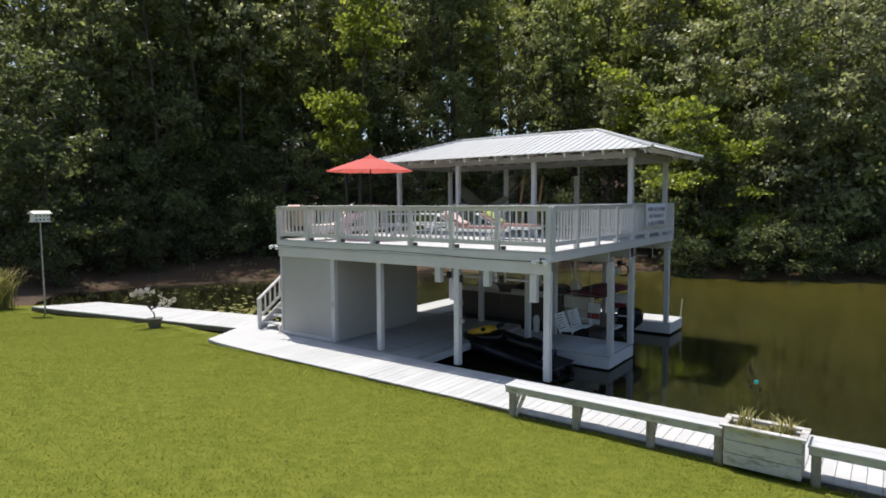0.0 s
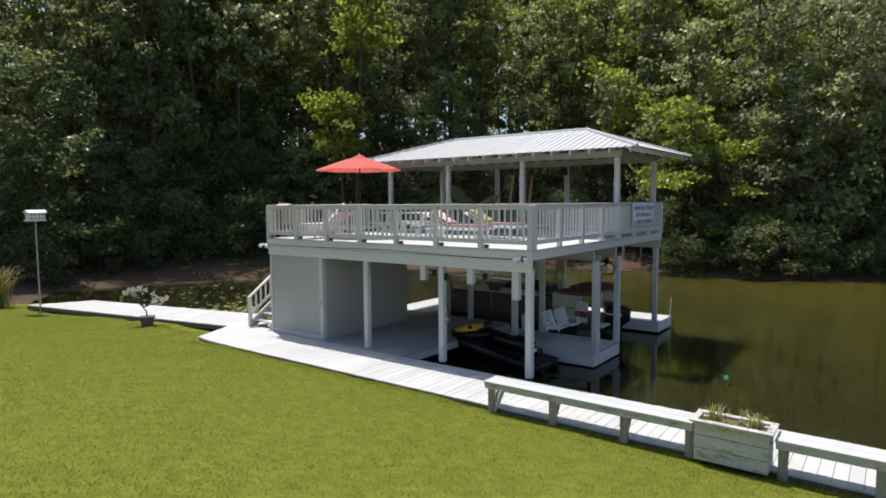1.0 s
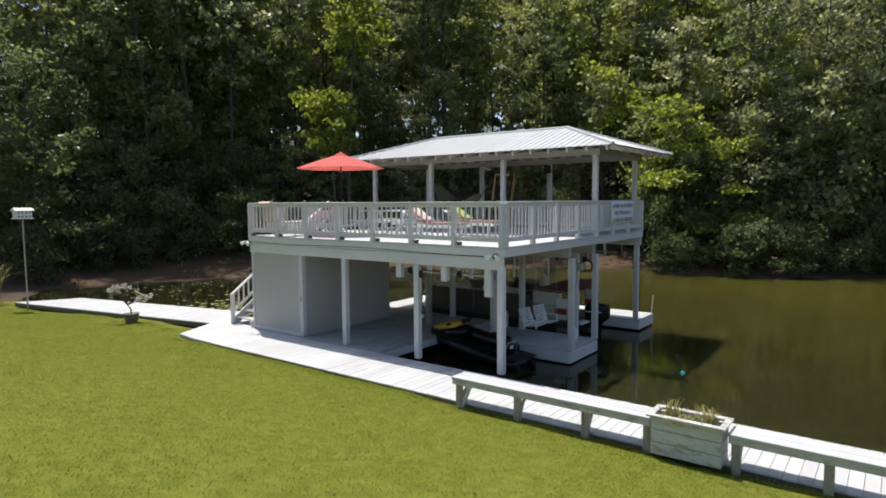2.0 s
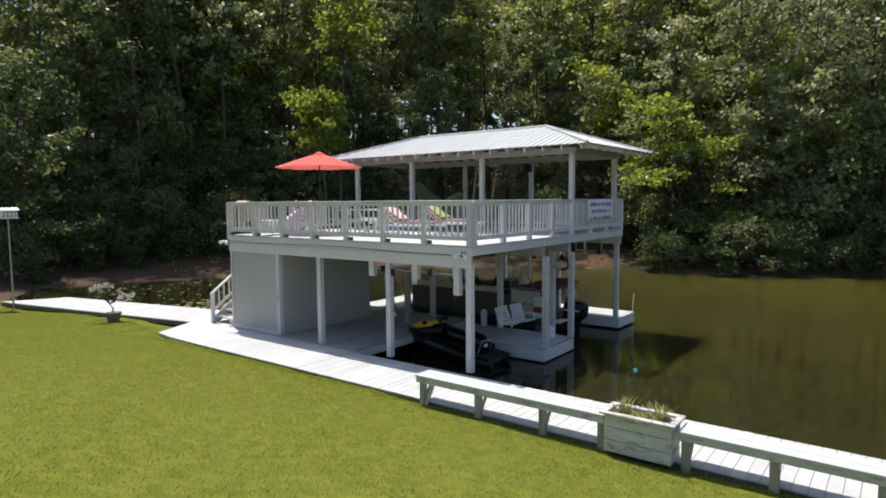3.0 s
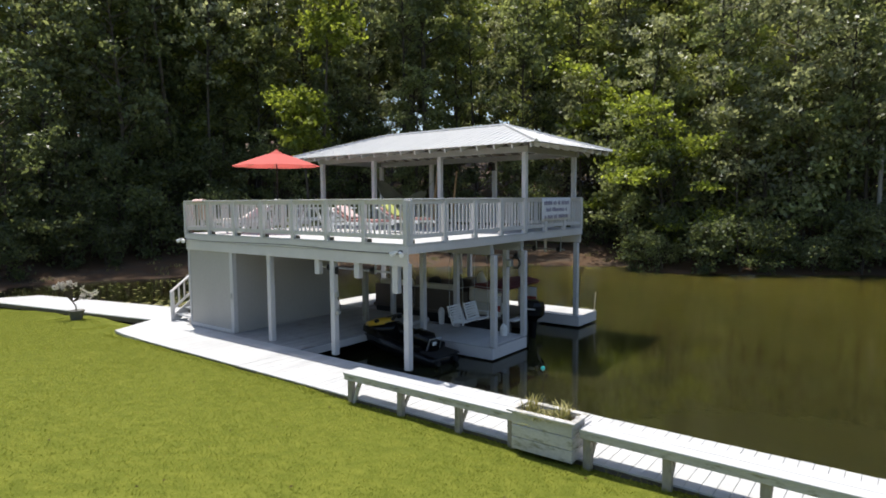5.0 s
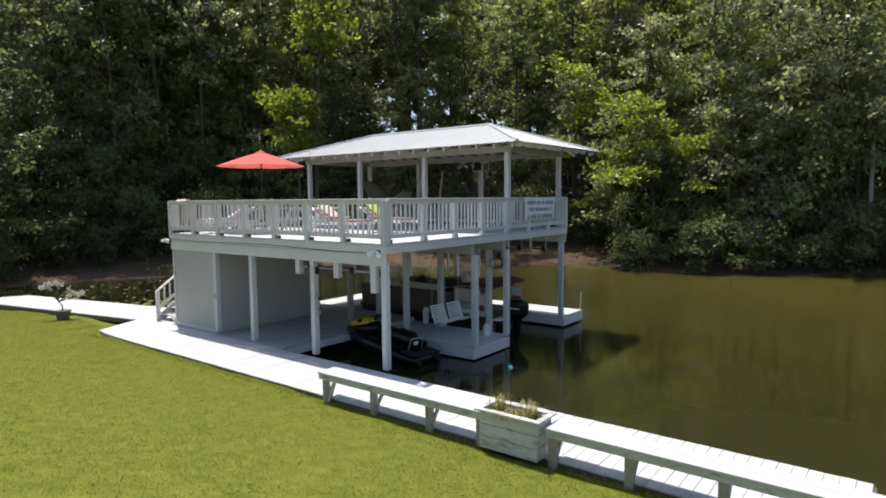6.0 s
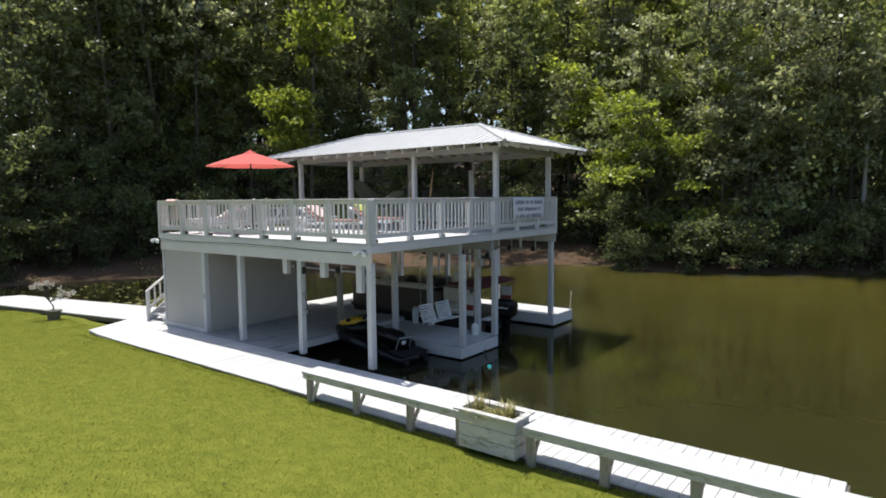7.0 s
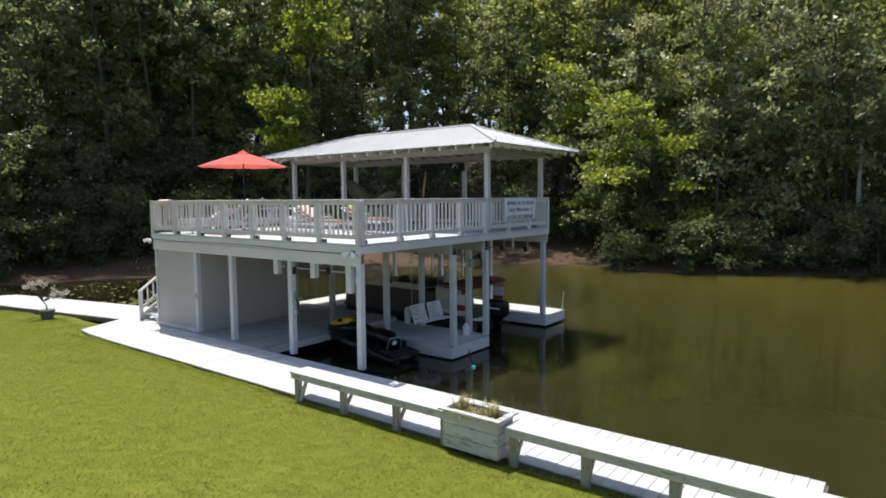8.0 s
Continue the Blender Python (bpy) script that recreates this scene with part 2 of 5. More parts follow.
def beam(bm, p, q, w, h, bevel=0.0, up=(0, 0, 1)):
    """A bar of width w and height h from p to q."""
    p, q = Vector(p), Vector(q)
    d = (q - p).normalized()
    side = d.cross(Vector(up))
    side = side.normalized() if side.length > 1e-5 else Vector((1, 0, 0))
    top = side.cross(d)
    rot = Matrix((side, d, top)).transposed().to_4x4()
    m = Matrix.Translation((p + q) / 2) @ rot @ Matrix.Diagonal((w, (q - p).length, h, 1))
    got = bmesh.ops.create_cube(bm, size=1, matrix=m)
    if bevel:
        bmesh.ops.bevel(bm, geom=list({e for v in got["verts"] for e in v.link_edges}), offset=bevel, segments=1, affect="EDGES")
    return bm


def tube(bm, points, radii, seg=8, cap=True):
    """A round bar along points; radii: one number or one a point."""
    pts = [Vector(p) for p in points]
    if isinstance(radii, (int, float)):
        radii = [radii] * len(pts)
    rings, last = [], None
    for i, p in enumerate(pts):
        d = (pts[min(i + 1, len(pts) - 1)] - pts[max(i - 1, 0)]).normalized()
        ref = last if last is not None else (Vector((1, 0, 0)) if abs(d.x) < 0.9 else Vector((0, 1, 0)))
        a = (ref - d * ref.dot(d)).normalized()
        last = a
        b = d.cross(a)
        rings.append([bm.verts.new(p + (a * math.cos(k) + b * math.sin(k)) * radii[i]) for k in np.linspace(0, 2 * math.pi, seg, endpoint=False)])
    for r, s in zip(rings, rings[1:]):
        for k in range(seg):
            bm.faces.new((r[k], r[(k + 1) % seg], s[(k + 1) % seg], s[k]))
    if cap:
        bm.faces.new(rings[0][::-1])
        bm.faces.new(rings[-1])
    return bm


def loft(bm, sections):
    """A closed skin through rings of equal length."""
    rings = [[bm.verts.new(p) for p in s] for s in sections]
    n = len(rings[0])
    for r, s in zip(rings, rings[1:]):
        for k in range(n):
            bm.faces.new((r[k], r[(k + 1) % n], s[(k + 1) % n], s[k]))
    bm.faces.new(rings[0][::-1])
    bm.faces.new(rings[-1])
    bmesh.ops.recalc_face_normals(bm, faces=bm.faces)
    return bm


def ball(bm, c, rx, ry, rz, seg=12, rings=8):
    bmesh.ops.create_uvsphere(bm, u_segments=seg, v_segments=rings, radius=1, matrix=Matrix.LocRotScale(c, None, (rx, ry, rz)))
    return bm


def prism(bm, outline, z0, z1):
    low, high = [bm.verts.new((x, y, z0)) for x, y in outline], [bm.verts.new((x, y, z1)) for x, y in outline]
    bm.faces.new(low[::-1])
    bm.faces.new(high)
    for k in range(len(low)):
        j = (k + 1) % len(low)
        bm.faces.new((low[k], low[j], high[j], high[k]))
    bmesh.ops.recalc_face_normals(bm, faces=bm.faces)
    return bm


def sheet(bm, grid, thick):
    """A cloth through a grid of points, with a thickness."""
    g = [[bm.verts.new(p) for p in row] for row in grid]
    faces = [bm.faces.new((g[i][j], g[i][j + 1], g[i + 1][j + 1], g[i + 1][j])) for i in range(len(g) - 1) for j in range(len(g[0]) - 1)]
    bmesh.ops.recalc_face_normals(bm, faces=faces)
    bmesh.ops.solidify(bm, geom=faces, thickness=thick)
    return bm


def B():
    return bmesh.new()


def thing(name, at, label, category, group="", kind=""):
    """An empty at the base of a thing that has parts."""
    ob = new(name)
    ob.matrix_basis = pose(*at)
    ob.empty_display_size = 0.2
    return tagged(ob, label, category, group, kind)


def part(name, bm, mat, parent=None, label="", smooth=False):
    """Links a bmesh as one mesh object, under a thing or a part."""
    mesh = bpy.data.meshes.new(name)
    co = [v.co for v in bm.verts]
    mid = sum((Vector(f(c[k] for c in co) for k in range(3)) for f in (min, max)), Vector()) / 2
    bmesh.ops.translate(bm, verts=bm.verts, vec=-mid)
    bm.to_mesh(mesh)
    bm.free()
    mesh.materials.append(mat)
    if smooth:
        mesh.polygons.foreach_set("use_smooth", [True] * len(mesh.polygons))
    ob = new(name, mesh)
    ob.matrix_basis = Matrix.Translation(mid)
    return under(ob, parent, label)


def under(ob, parent, label=""):
    if parent is not None:
        ob.parent = parent
        ob.matrix_parent_inverse = parent.matrix_basis.inverted()
    return tagged(ob, label)


def piece(name, mesh, m, parent, label=""):
    """One more object on a shared mesh."""
    ob = new(name, mesh)
    ob.matrix_basis = m
    return under(ob, parent, label)


def shared(name, bm, mat, smooth=False):
    mesh = bpy.data.meshes.new(name)
    bm.to_mesh(mesh)
    bm.free()
    mesh.materials.append(mat)
    if smooth:
        mesh.polygons.foreach_set("use_smooth", [True] * len(mesh.polygons))
    return mesh


def raw_mesh(name, verts, faces, mats):
    mesh = bpy.data.meshes.new(name)
    mesh.from_pydata(verts, [], faces)
    for q in mats:
        mesh.materials.append(q)
    return mesh

# ---- the ground: one sheet from the lawn under the lake to the wooded hill ----
WATER_Z = -0.50
LAKE = np.array([(130, 9.9), (-15.6, 10.75), (-19.8, 11.0), (-23.5, 10.5), (-27, 10.0), (-31, 10.8), (-33.5, 13), (-32, 16.5), (-29.5, 20.5),
                 (-25, 27.5), (-20.5, 32.5), (-15.5, 36.4), (-11.6, 38.2), (-9.6, 36.6), (-8, 36.2), (-3, 39.0), (1, 41.2), (8, 45), (20, 49), (45, 55), (130, 62)], float)


def lake_distance(x, y):
    """Metres to the shore line: below zero on the lake."""
    p = np.stack([np.asarray(x, float), np.asarray(y, float)], -1)
    best, inside = np.full(p.shape[:-1], 1e9), np.zeros(p.shape[:-1], bool)
    for a, b in zip(LAKE, np.roll(LAKE, -1, 0)):
        ab = b - a
        t = np.clip(((p - a) @ ab) / (ab @ ab), 0, 1)
        best = np.minimum(best, np.linalg.norm(p - a - t[..., None] * ab, axis=-1))
        cross = (a[1] > p[..., 1]) != (b[1] > p[..., 1])
        with np.errstate(divide="ignore", invalid="ignore"):
            inside ^= cross & (p[..., 0] < (b[0] - a[0]) * (p[..., 1] - a[1]) / (b[1] - a[1]) + a[0])
    return np.where(inside, -best, best)


def is_lawn(x, y):
    return (y < 11.05) & (x > -29.5)


def ground_height(x, y):
    x, y = np.asarray(x, float), np.asarray(y, float)
    d = lake_distance(x, y)
    bed = WATER_Z - np.minimum(1.8, -d * 0.9)
    bank = WATER_Z + 0.17 * np.minimum(d, 8.0) + 0.19 * np.maximum(d - 8, 0)
    bank = np.minimum(bank, 14 + 0.02 * d)
    e = np.maximum(9.62 - y, 0)
    lawn = -0.062 + 0.09 * np.minimum(e, 9) + 0.0135 * np.minimum(e, 9) ** 2 - 0.022 * np.clip(-14 - x, 0, 12)
    lawn = lawn - (0.005 + 0.035 * np.clip((x + 9) / 6, 0, 1)) * np.exp(-(e / 0.35) ** 2)
    lawn = lawn + 0.02 * np.sin(2.9 * x) * np.sin(1.3 * x + 1) * np.exp(-(e / 0.3) ** 2) + 0.015 * np.sin(1.7 * x + 0.6 * y) * np.sin(0.9 * y - 0.4 * x)
    return np.where(d < 0, bed, np.where(is_lawn(x, y), lawn, bank))


def build_ground():
    xs = np.concatenate([[-900, -500, -250, -150, -110], np.arange(-90, -46, 3), np.arange(-46, 16, 0.6), np.arange(16, 50, 3), [70, 100, 130, 250, 500, 900]])
    ys = np.concatenate([[-900, -500, -250, -120, -60, -30, -15], np.arange(-8, 12, 0.4), np.arange(12, 60, 0.8), np.arange(60, 120, 4), [150, 250, 500, 900]])
    gx, gy = np.meshgrid(xs, ys)
    z = ground_height(gx, gy)
    verts = np.stack([gx, gy, z], -1).reshape(-1, 3)
    w = len(xs)
    faces = [(j * w + i, j * w + i + 1, (j + 1) * w + i + 1, (j + 1) * w + i) for j in range(len(ys) - 1) for i in range(w - 1)]
    mesh = raw_mesh("ground", verts.tolist(), faces, [LAWN, LITTER, MUD])
    cx, cy = np.array([verts[list(f)].mean(0)[:2] for f in faces]).T
    d = lake_distance(cx, cy)
    index = np.where(d < -0.3, 2, np.where(is_lawn(cx, cy), 0, 1))
    mesh.polygons.foreach_set("material_index", index.astype(np.int32))
    mesh.polygons.foreach_set("use_smooth", [True] * len(mesh.polygons))
    return tagged(new("ground", mesh), "mown green lawn sloping to a lake with a brown wooded bank", "ground", kind="structure")


build_ground()
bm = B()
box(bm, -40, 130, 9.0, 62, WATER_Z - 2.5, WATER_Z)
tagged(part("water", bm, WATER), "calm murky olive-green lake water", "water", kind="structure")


def build_lawn_blades():
    r = np.random.default_rng(5)
    n = 330000
    x, y = r.uniform(-27, 5, n), 9.75 - 8.6 * r.uniform(0, 1, n) ** 1.15
    y = np.where(x < -16, y + 0.7, y)
    keep = (lake_distance(x, y) > 0.05) & ~((y > 9.60) & (x > -16.0)) & (y > 1.2 + 0.0 * x)
    x, y = x[keep], y[keep]
    z = ground_height(x, y)
    n = len(x)
    a, h, w = r.uniform(0, 2 * math.pi, n), r.uniform(0.010, 0.028, n), r.uniform(0.004, 0.010, n)
    h = np.where((y > 9.42) & (x > -16), h * r.uniform(1.0, 3.6, n), h)      # uncut fringe along the boards
    lean = r.uniform(0.8, 2.4, n) * h
    b = r.uniform(0, 2 * math.pi, n)
    p = np.empty((n, 3, 3))
    p[:, 0] = np.stack([x - np.cos(a) * w, y - np.sin(a) * w, z - 0.01], -1)
    p[:, 1] = np.stack([x + np.cos(a) * w, y + np.sin(a) * w, z - 0.01], -1)
    p[:, 2] = np.stack([x + np.cos(b) * lean, y + np.sin(b) * lean, z + h], -1)
    mesh = bpy.data.meshes.new("lawn_grass")
    mesh.vertices.add(3 * n)
    mesh.vertices.foreach_set("co", p.ravel())
    mesh.loops.add(3 * n)
    mesh.loops.foreach_set("vertex_index", np.arange(3 * n, dtype=np.int32))
    mesh.polygons.add(n)
    mesh.polygons.foreach_set("loop_start", np.arange(0, 3 * n, 3, dtype=np.int32))
    mesh.update(calc_edges=True)
    mesh.materials.append(BLADE)
    tagged(new("lawn_grass", mesh), "short mown yellow-green grass blades of the lawn", "grass", kind="stuff")


build_lawn_blades()

# ---- docks ----
PITCH = 0.185                                          # one deck board and its gap


def plank_mesh(name, length, along="y", mat=None):
    bm = B()
    w = PITCH - 0.005
    sx, sy = (w, length) if along == "y" else (length, w)
    box(bm, -sx / 2, sx / 2, -sy / 2, sy / 2, -0.035, 0, 0.006)
    return shared(name, bm, mat or PLANK)


def dock(name, x0, x1, y0, y1, z, label, along="y", face=0.2, skirt=None, boards=None):
    """A timber dock: a dark frame with a skirt board, and boards laid across it."""
    t = thing(name, ((x0 + x1) / 2, (y0 + y1) / 2, z - 0.25), label, "dock", kind="structure")
    bm = B()
    box(bm, x0 + 0.05, x1 - 0.05, y0 + 0.05, y1 - 0.05, z - face, z - 0.04)
    part("frame", bm, JOIST, t)
    for s in ((x0, x1, y0, y0 + 0.045), (x0, x1, y1 - 0.045, y1), (x0, x0 + 0.045, y0 + 0.045, y1 - 0.045), (x1 - 0.045, x1, y0 + 0.045, y1 - 0.045)):
        bm = B()
        box(bm, *s, z - face - 0.02, z - 0.036, 0.005)
        part("skirt_board", bm, skirt or PAINT, t)
    for px in np.arange(x0 + 0.3, x1, 2.4):
        for py in (y0 + 0.2, y1 - 0.2):
            bm = B()
            tube(bm, [(px, py, -1.9), (px, py, z - face)], 0.09, 8)
            part("pile", bm, JOIST, t)
    m = plank_mesh("plank", (y1 - y0 if along == "y" else x1 - x0) + 0.03, along, boards)
    lo, hi = (x0, x1) if along == "y" else (y0, y1)
    rnd = random.Random(round(x0 * 10))
    for c in np.arange(lo + PITCH / 2, hi - PITCH / 2 + 0.01, PITCH):
        at = (c, (y0 + y1) / 2) if along == "y" else ((x0 + x1) / 2, c)
        piece("plank", m, pose(*at, z + rnd.uniform(-0.003, 0.002), rnd.uniform(-0.1, 0.1), rnd.uniform(-0.2, 0.2), 0), t)
    return t


# The dark skirt carries the shadow gap at the lawn's edge in its colour.
dock("boardwalk", -14.2, 2.86, 9.66, 11.46, 0.0, "pale grey boardwalk along the lawn's edge, boards laid crosswise", skirt=SHADE_TIMBER)
dock("shed_floor", -15.0, -9.6, 11.475, 16.75, -0.01, "worn, shade-darkened grey timber floor under the boathouse around the boat slip", boards=SHADED_WORN)
dock("middle_dock", -9.58, -5.97, 14.90, 16.70, -0.12, "grey timber finger dock between two boat slips", face=0.32)
dock("far_pier", -15.0, -5.93, 20.04, 21.45, -0.10, "pale sunlit timber pier along the boathouse's lake side", face=0.32)
dock("side_pier", -15.0, -13.0, 16.77, 19.98, -0.10, "sunlit timber walkway at the head of the boat slip")
# the slanted end of the boardwalk, by the stairs
t = thing("boardwalk_end", (-15.2, 10.6, -0.25), "pale grey slanted end of the boardwalk beside the stairs", "dock", kind="structure")
bm = B()
prism(bm, [(-14.21, 9.66), (-14.21, 11.46), (-15.02, 11.46), (-15.02, 12.6), (-17.0, 12.6), (-17.0, 11.9), (-16.0, 9.78), (-15.2, 9.68)], -0.075, -0.004)
part("platform", bm, PLANK, t)
# the low pier that leads to the bird house
t = thing("lawn_pier", (-21.5, 11.2, -0.35), "pale sunlit timber pier leading off along the lawn's shore", "dock", kind="structure")
edge_a, edge_b = [Vector((-16.6, 11.6, -0.1)), Vector((-27.4, 9.3, -0.1))], [Vector((-18.0, 13.4, -0.1)), Vector((-26.4, 11.4, -0.1))]
bm = B()
prism(bm, [(p.x, p.y) for p in (edge_a[0], edge_a[1], edge_b[1], edge_b[0])], -0.27, -0.14)
part("frame", bm, SHADE_TIMBER, t)
n = 52
for k in range(n):
    a, b = edge_a[0].lerp(edge_a[1], (k + 0.03) / n), edge_a[0].lerp(edge_a[1], (k + 0.97) / n)
    c, d = edge_b[0].lerp(edge_b[1], (k + 0.97) / n), edge_b[0].lerp(edge_b[1], (k + 0.03) / n)
    bm = B()
    prism(bm, [(a.x, a.y), (b.x, b.y), (c.x, c.y), (d.x, d.y)], -0.138, -0.1)
    part("plank", bm, PLANK, t)

# ---- boathouse ----
X0, X1, Y0, Y1 = -14.98, -5.99, 11.57, 20.3          # outer faces of the upper deck
BEAM_Z, DECK_Z, RAIL_Z = 2.33, 2.83, 3.82
house = thing("boathouse", ((X0 + X1) / 2, (Y0 + Y1) / 2, 0), "two-storey grey timber boathouse with a railed roof deck and metal-roofed pavilion", "boathouse")


def house_posts():
    spots = [(-10.98, Y0 + 0.09, 0), (-8.48, Y0 + 0.09, 0), (X1 - 0.11, Y0 + 0.09, 0), (-12.72, Y0 + 0.09, 0)]
    spots += [(-8.40, 15.0, -0.12), (-5.98, 14.98, -0.121), (-8.33, 16.52, -0.12), (-6.03, 16.62, -0.12), (-6.62, 16.62, -0.12)]
    spots += [(-10.98, 16.55, -0.01)]
    part("mooring_post", box(B(), -11.01, -10.85, 15.12, 15.28, -0.01, 1.58, 0.015), LEGWOOD, house, "short dark timber post")
    spots += [(x, 20.16, -0.10) for x in (-14.8, -12.72, -10.4, -8.2, X1 - 0.11)]
    mesh = {}
    for x, y, z in spots:
        if z not in mesh:
            bm = B()
            box(bm, -0.075, 0.075, -0.075, 0.075, z, BEAM_Z - 0.004 if z != 0 else BEAM_Z + 0.06, 0.012)
            mesh[z] = shared("post", bm, POST)
        piece("post", mesh[z], pose(x, y + (0.02 if z == 0 else 0), 0), house)
    for x in (-9.05, -7.65, -6.44):                    # short boxed posts that hang from the front beam
        bm = B()
        box(bm, x - 0.085, x + 0.085, Y0 + 0.06, Y0 + 0.2, 1.96 if x < -7 else 1.70, BEAM_Z + 0.1, 0.01)
        part("hanging_post", bm, POST, house)


def house_deck():
    # two fascia boards a side, the upper one a little proud
    for z0, z1, out in ((BEAM_Z, 2.594, 0.0), (2.606, DECK_Z - 0.04, 0.026)):
        low = z0 if z0 > 2.5 else None
        for k in range(4):
            bm = B()
            zz = z0
            if k == 0:
                box(bm, X0 - out, X1 + out, Y0 - out, Y0 + 0.045, zz, z1, 0.006)
            elif k == 1 and low:
                box(bm, X1 - 0.045, X1 + out, Y0 + 0.046, Y1 - 0.046, zz, z1, 0.006)
            elif k == 2 and low:
                box(bm, X0 - out, X0 + 0.045, Y0 + 0.046, Y1 - 0.046, zz, z1, 0.006)
            elif k == 3:
                box(bm, X0 - out, X1 + out, Y1 - 0.045, Y1 + out, zz, z1, 0.006)
            if len(bm.verts):
                part("fascia_board", bm, PAINT, house)
            else:
                bm.free()
    for y in (15.0, 16.55):
        bm = B()
        box(bm, X0 + 0.1, X1 - 0.06, y - 0.07, y + 0.07, BEAM_Z, 2.6)
        part("beam", bm, JOIST, house)
    bm = B()
    for x in np.arange(X0 + 0.4, X1, 0.41):
        box(bm, x - 0.02, x + 0.02, Y0 + 0.05, Y1 - 0.05, 2.605, DECK_Z - 0.04)
    part("joists", bm, JOIST, house)
    deck = part("deck_frame", box(B(), X0 + 0.05, X1 - 0.05, Y0 + 0.05, Y1 - 0.05, DECK_Z - 0.06, DECK_Z - 0.036), JOIST, house)
    m = plank_mesh("deck_board", X1 - X0 + 0.08, "x")
    for y in np.arange(Y0 + 0.06, Y1, PITCH):
        piece("deck_board", m, pose((X0 + X1) / 2, y, DECK_Z), deck)


def railing(p, q, bays, balusters):
    """A run of railing from p to q: posts, two rails, a flat cap, square balusters."""
    p, q = Vector(p), Vector(q)
    d = (q - p) / bays
    u = d.normalized()
    side = Vector((-u.y, u.x, 0))
    bm = B()
    beam(bm, p + Vector((0, 0, RAIL_Z - 0.02)), q + Vector((0, 0, RAIL_Z - 0.02)), 0.14, 0.038, 0.006)
    beam(bm, p + Vector((0, 0, RAIL_Z - 0.085)), q + Vector((0, 0, RAIL_Z - 0.085)), 0.04, 0.085, 0.004)
    r = part("railing", bm, PAINT, house)
    bm = B()
    beam(bm, p + Vector((0, 0, 2.985)), q + Vector((0, 0, 2.985)), 0.04, 0.10, 0.004)
    part("bottom_rail", bm, PAINT, r)
    turn = math.degrees(math.atan2(u.y, u.x))
    pm = shared("rail_post", box(B(), -0.055, 0.055, -0.06, 0.045, 0, RAIL_Z - 0.04 - 2.795, 0.006), PAINT)
    bmesh_baluster = shared("baluster", box(B(), -0.019, 0.019, -0.019, 0.019, 0, 0.80, 0.003), PAINT)
    # dark blocks stand in for the shadow at each rail post's foot
    block = shared("foot_block", box(B(), -0.055, 0.055, -0.02, 0.03, 0, 0.08, 0.004), SHADE_TIMBER)
    for k in range(bays + 1):
        c = p + d * k
        piece("rail_post", pm, pose(c.x, c.y, 2.795, 0, 0, turn), r)
        if k == bays:
            break
        foot = c + u * 0.13 + side * 0.03
        piece("foot_block", block, pose(foot.x, foot.y, DECK_Z + 0.001, 0, 0, turn), r)
        for j in range(1, balusters + 1):
            b = c + d * (j / (balusters + 1))
            piece("baluster", bmesh_baluster, pose(b.x + side.x * 0.001, b.y + side.y * 0.001, 2.975, 0, 0, turn), r)


def house_rails():
    railing((X0 + 0.04, Y0 + 0.02, 0), (X1 - 0.05, Y0 + 0.02, 0), 7, 7)
    railing((X1 - 0.02, Y0 + 0.10, 0), (X1 - 0.02, Y1 - 0.04, 0), 7, 7)
    railing((X0 + 0.02, Y1 - 0.04, 0), (X1 - 0.10, Y1 - 0.04, 0), 7, 7)
    railing((X0 + 0.02, Y0 + 0.10, 0), (X0 + 0.02, 16.4, 0), 4, 7)


def house_closet():
    """The closed store room under the deck's corner."""
    xs, ye, h = -12.72, 15.3, BEAM_Z - 0.003
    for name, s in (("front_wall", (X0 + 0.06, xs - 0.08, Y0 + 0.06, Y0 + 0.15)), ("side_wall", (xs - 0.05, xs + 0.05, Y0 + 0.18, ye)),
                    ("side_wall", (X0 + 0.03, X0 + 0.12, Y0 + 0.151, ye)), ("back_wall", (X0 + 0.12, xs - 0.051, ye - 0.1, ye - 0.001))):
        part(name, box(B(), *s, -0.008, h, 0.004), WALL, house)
    part("corner_trim", box(B(), X0 + 0.02, X0 + 0.10, Y0 + 0.03, Y0 + 0.058, -0.008, h, 0.004), POST, house)
    part("sill_board", box(B(), X0 + 0.11, xs - 0.09, Y0 + 0.035, Y0 + 0.058, -0.008, 0.09, 0.004), PAINT, house)
    part("door_latch", box(B(), xs - 0.02, xs + 0.03, Y0 + 0.0, Y0 + 0.035, 1.0, 1.16, 0.006), STEEL, house)


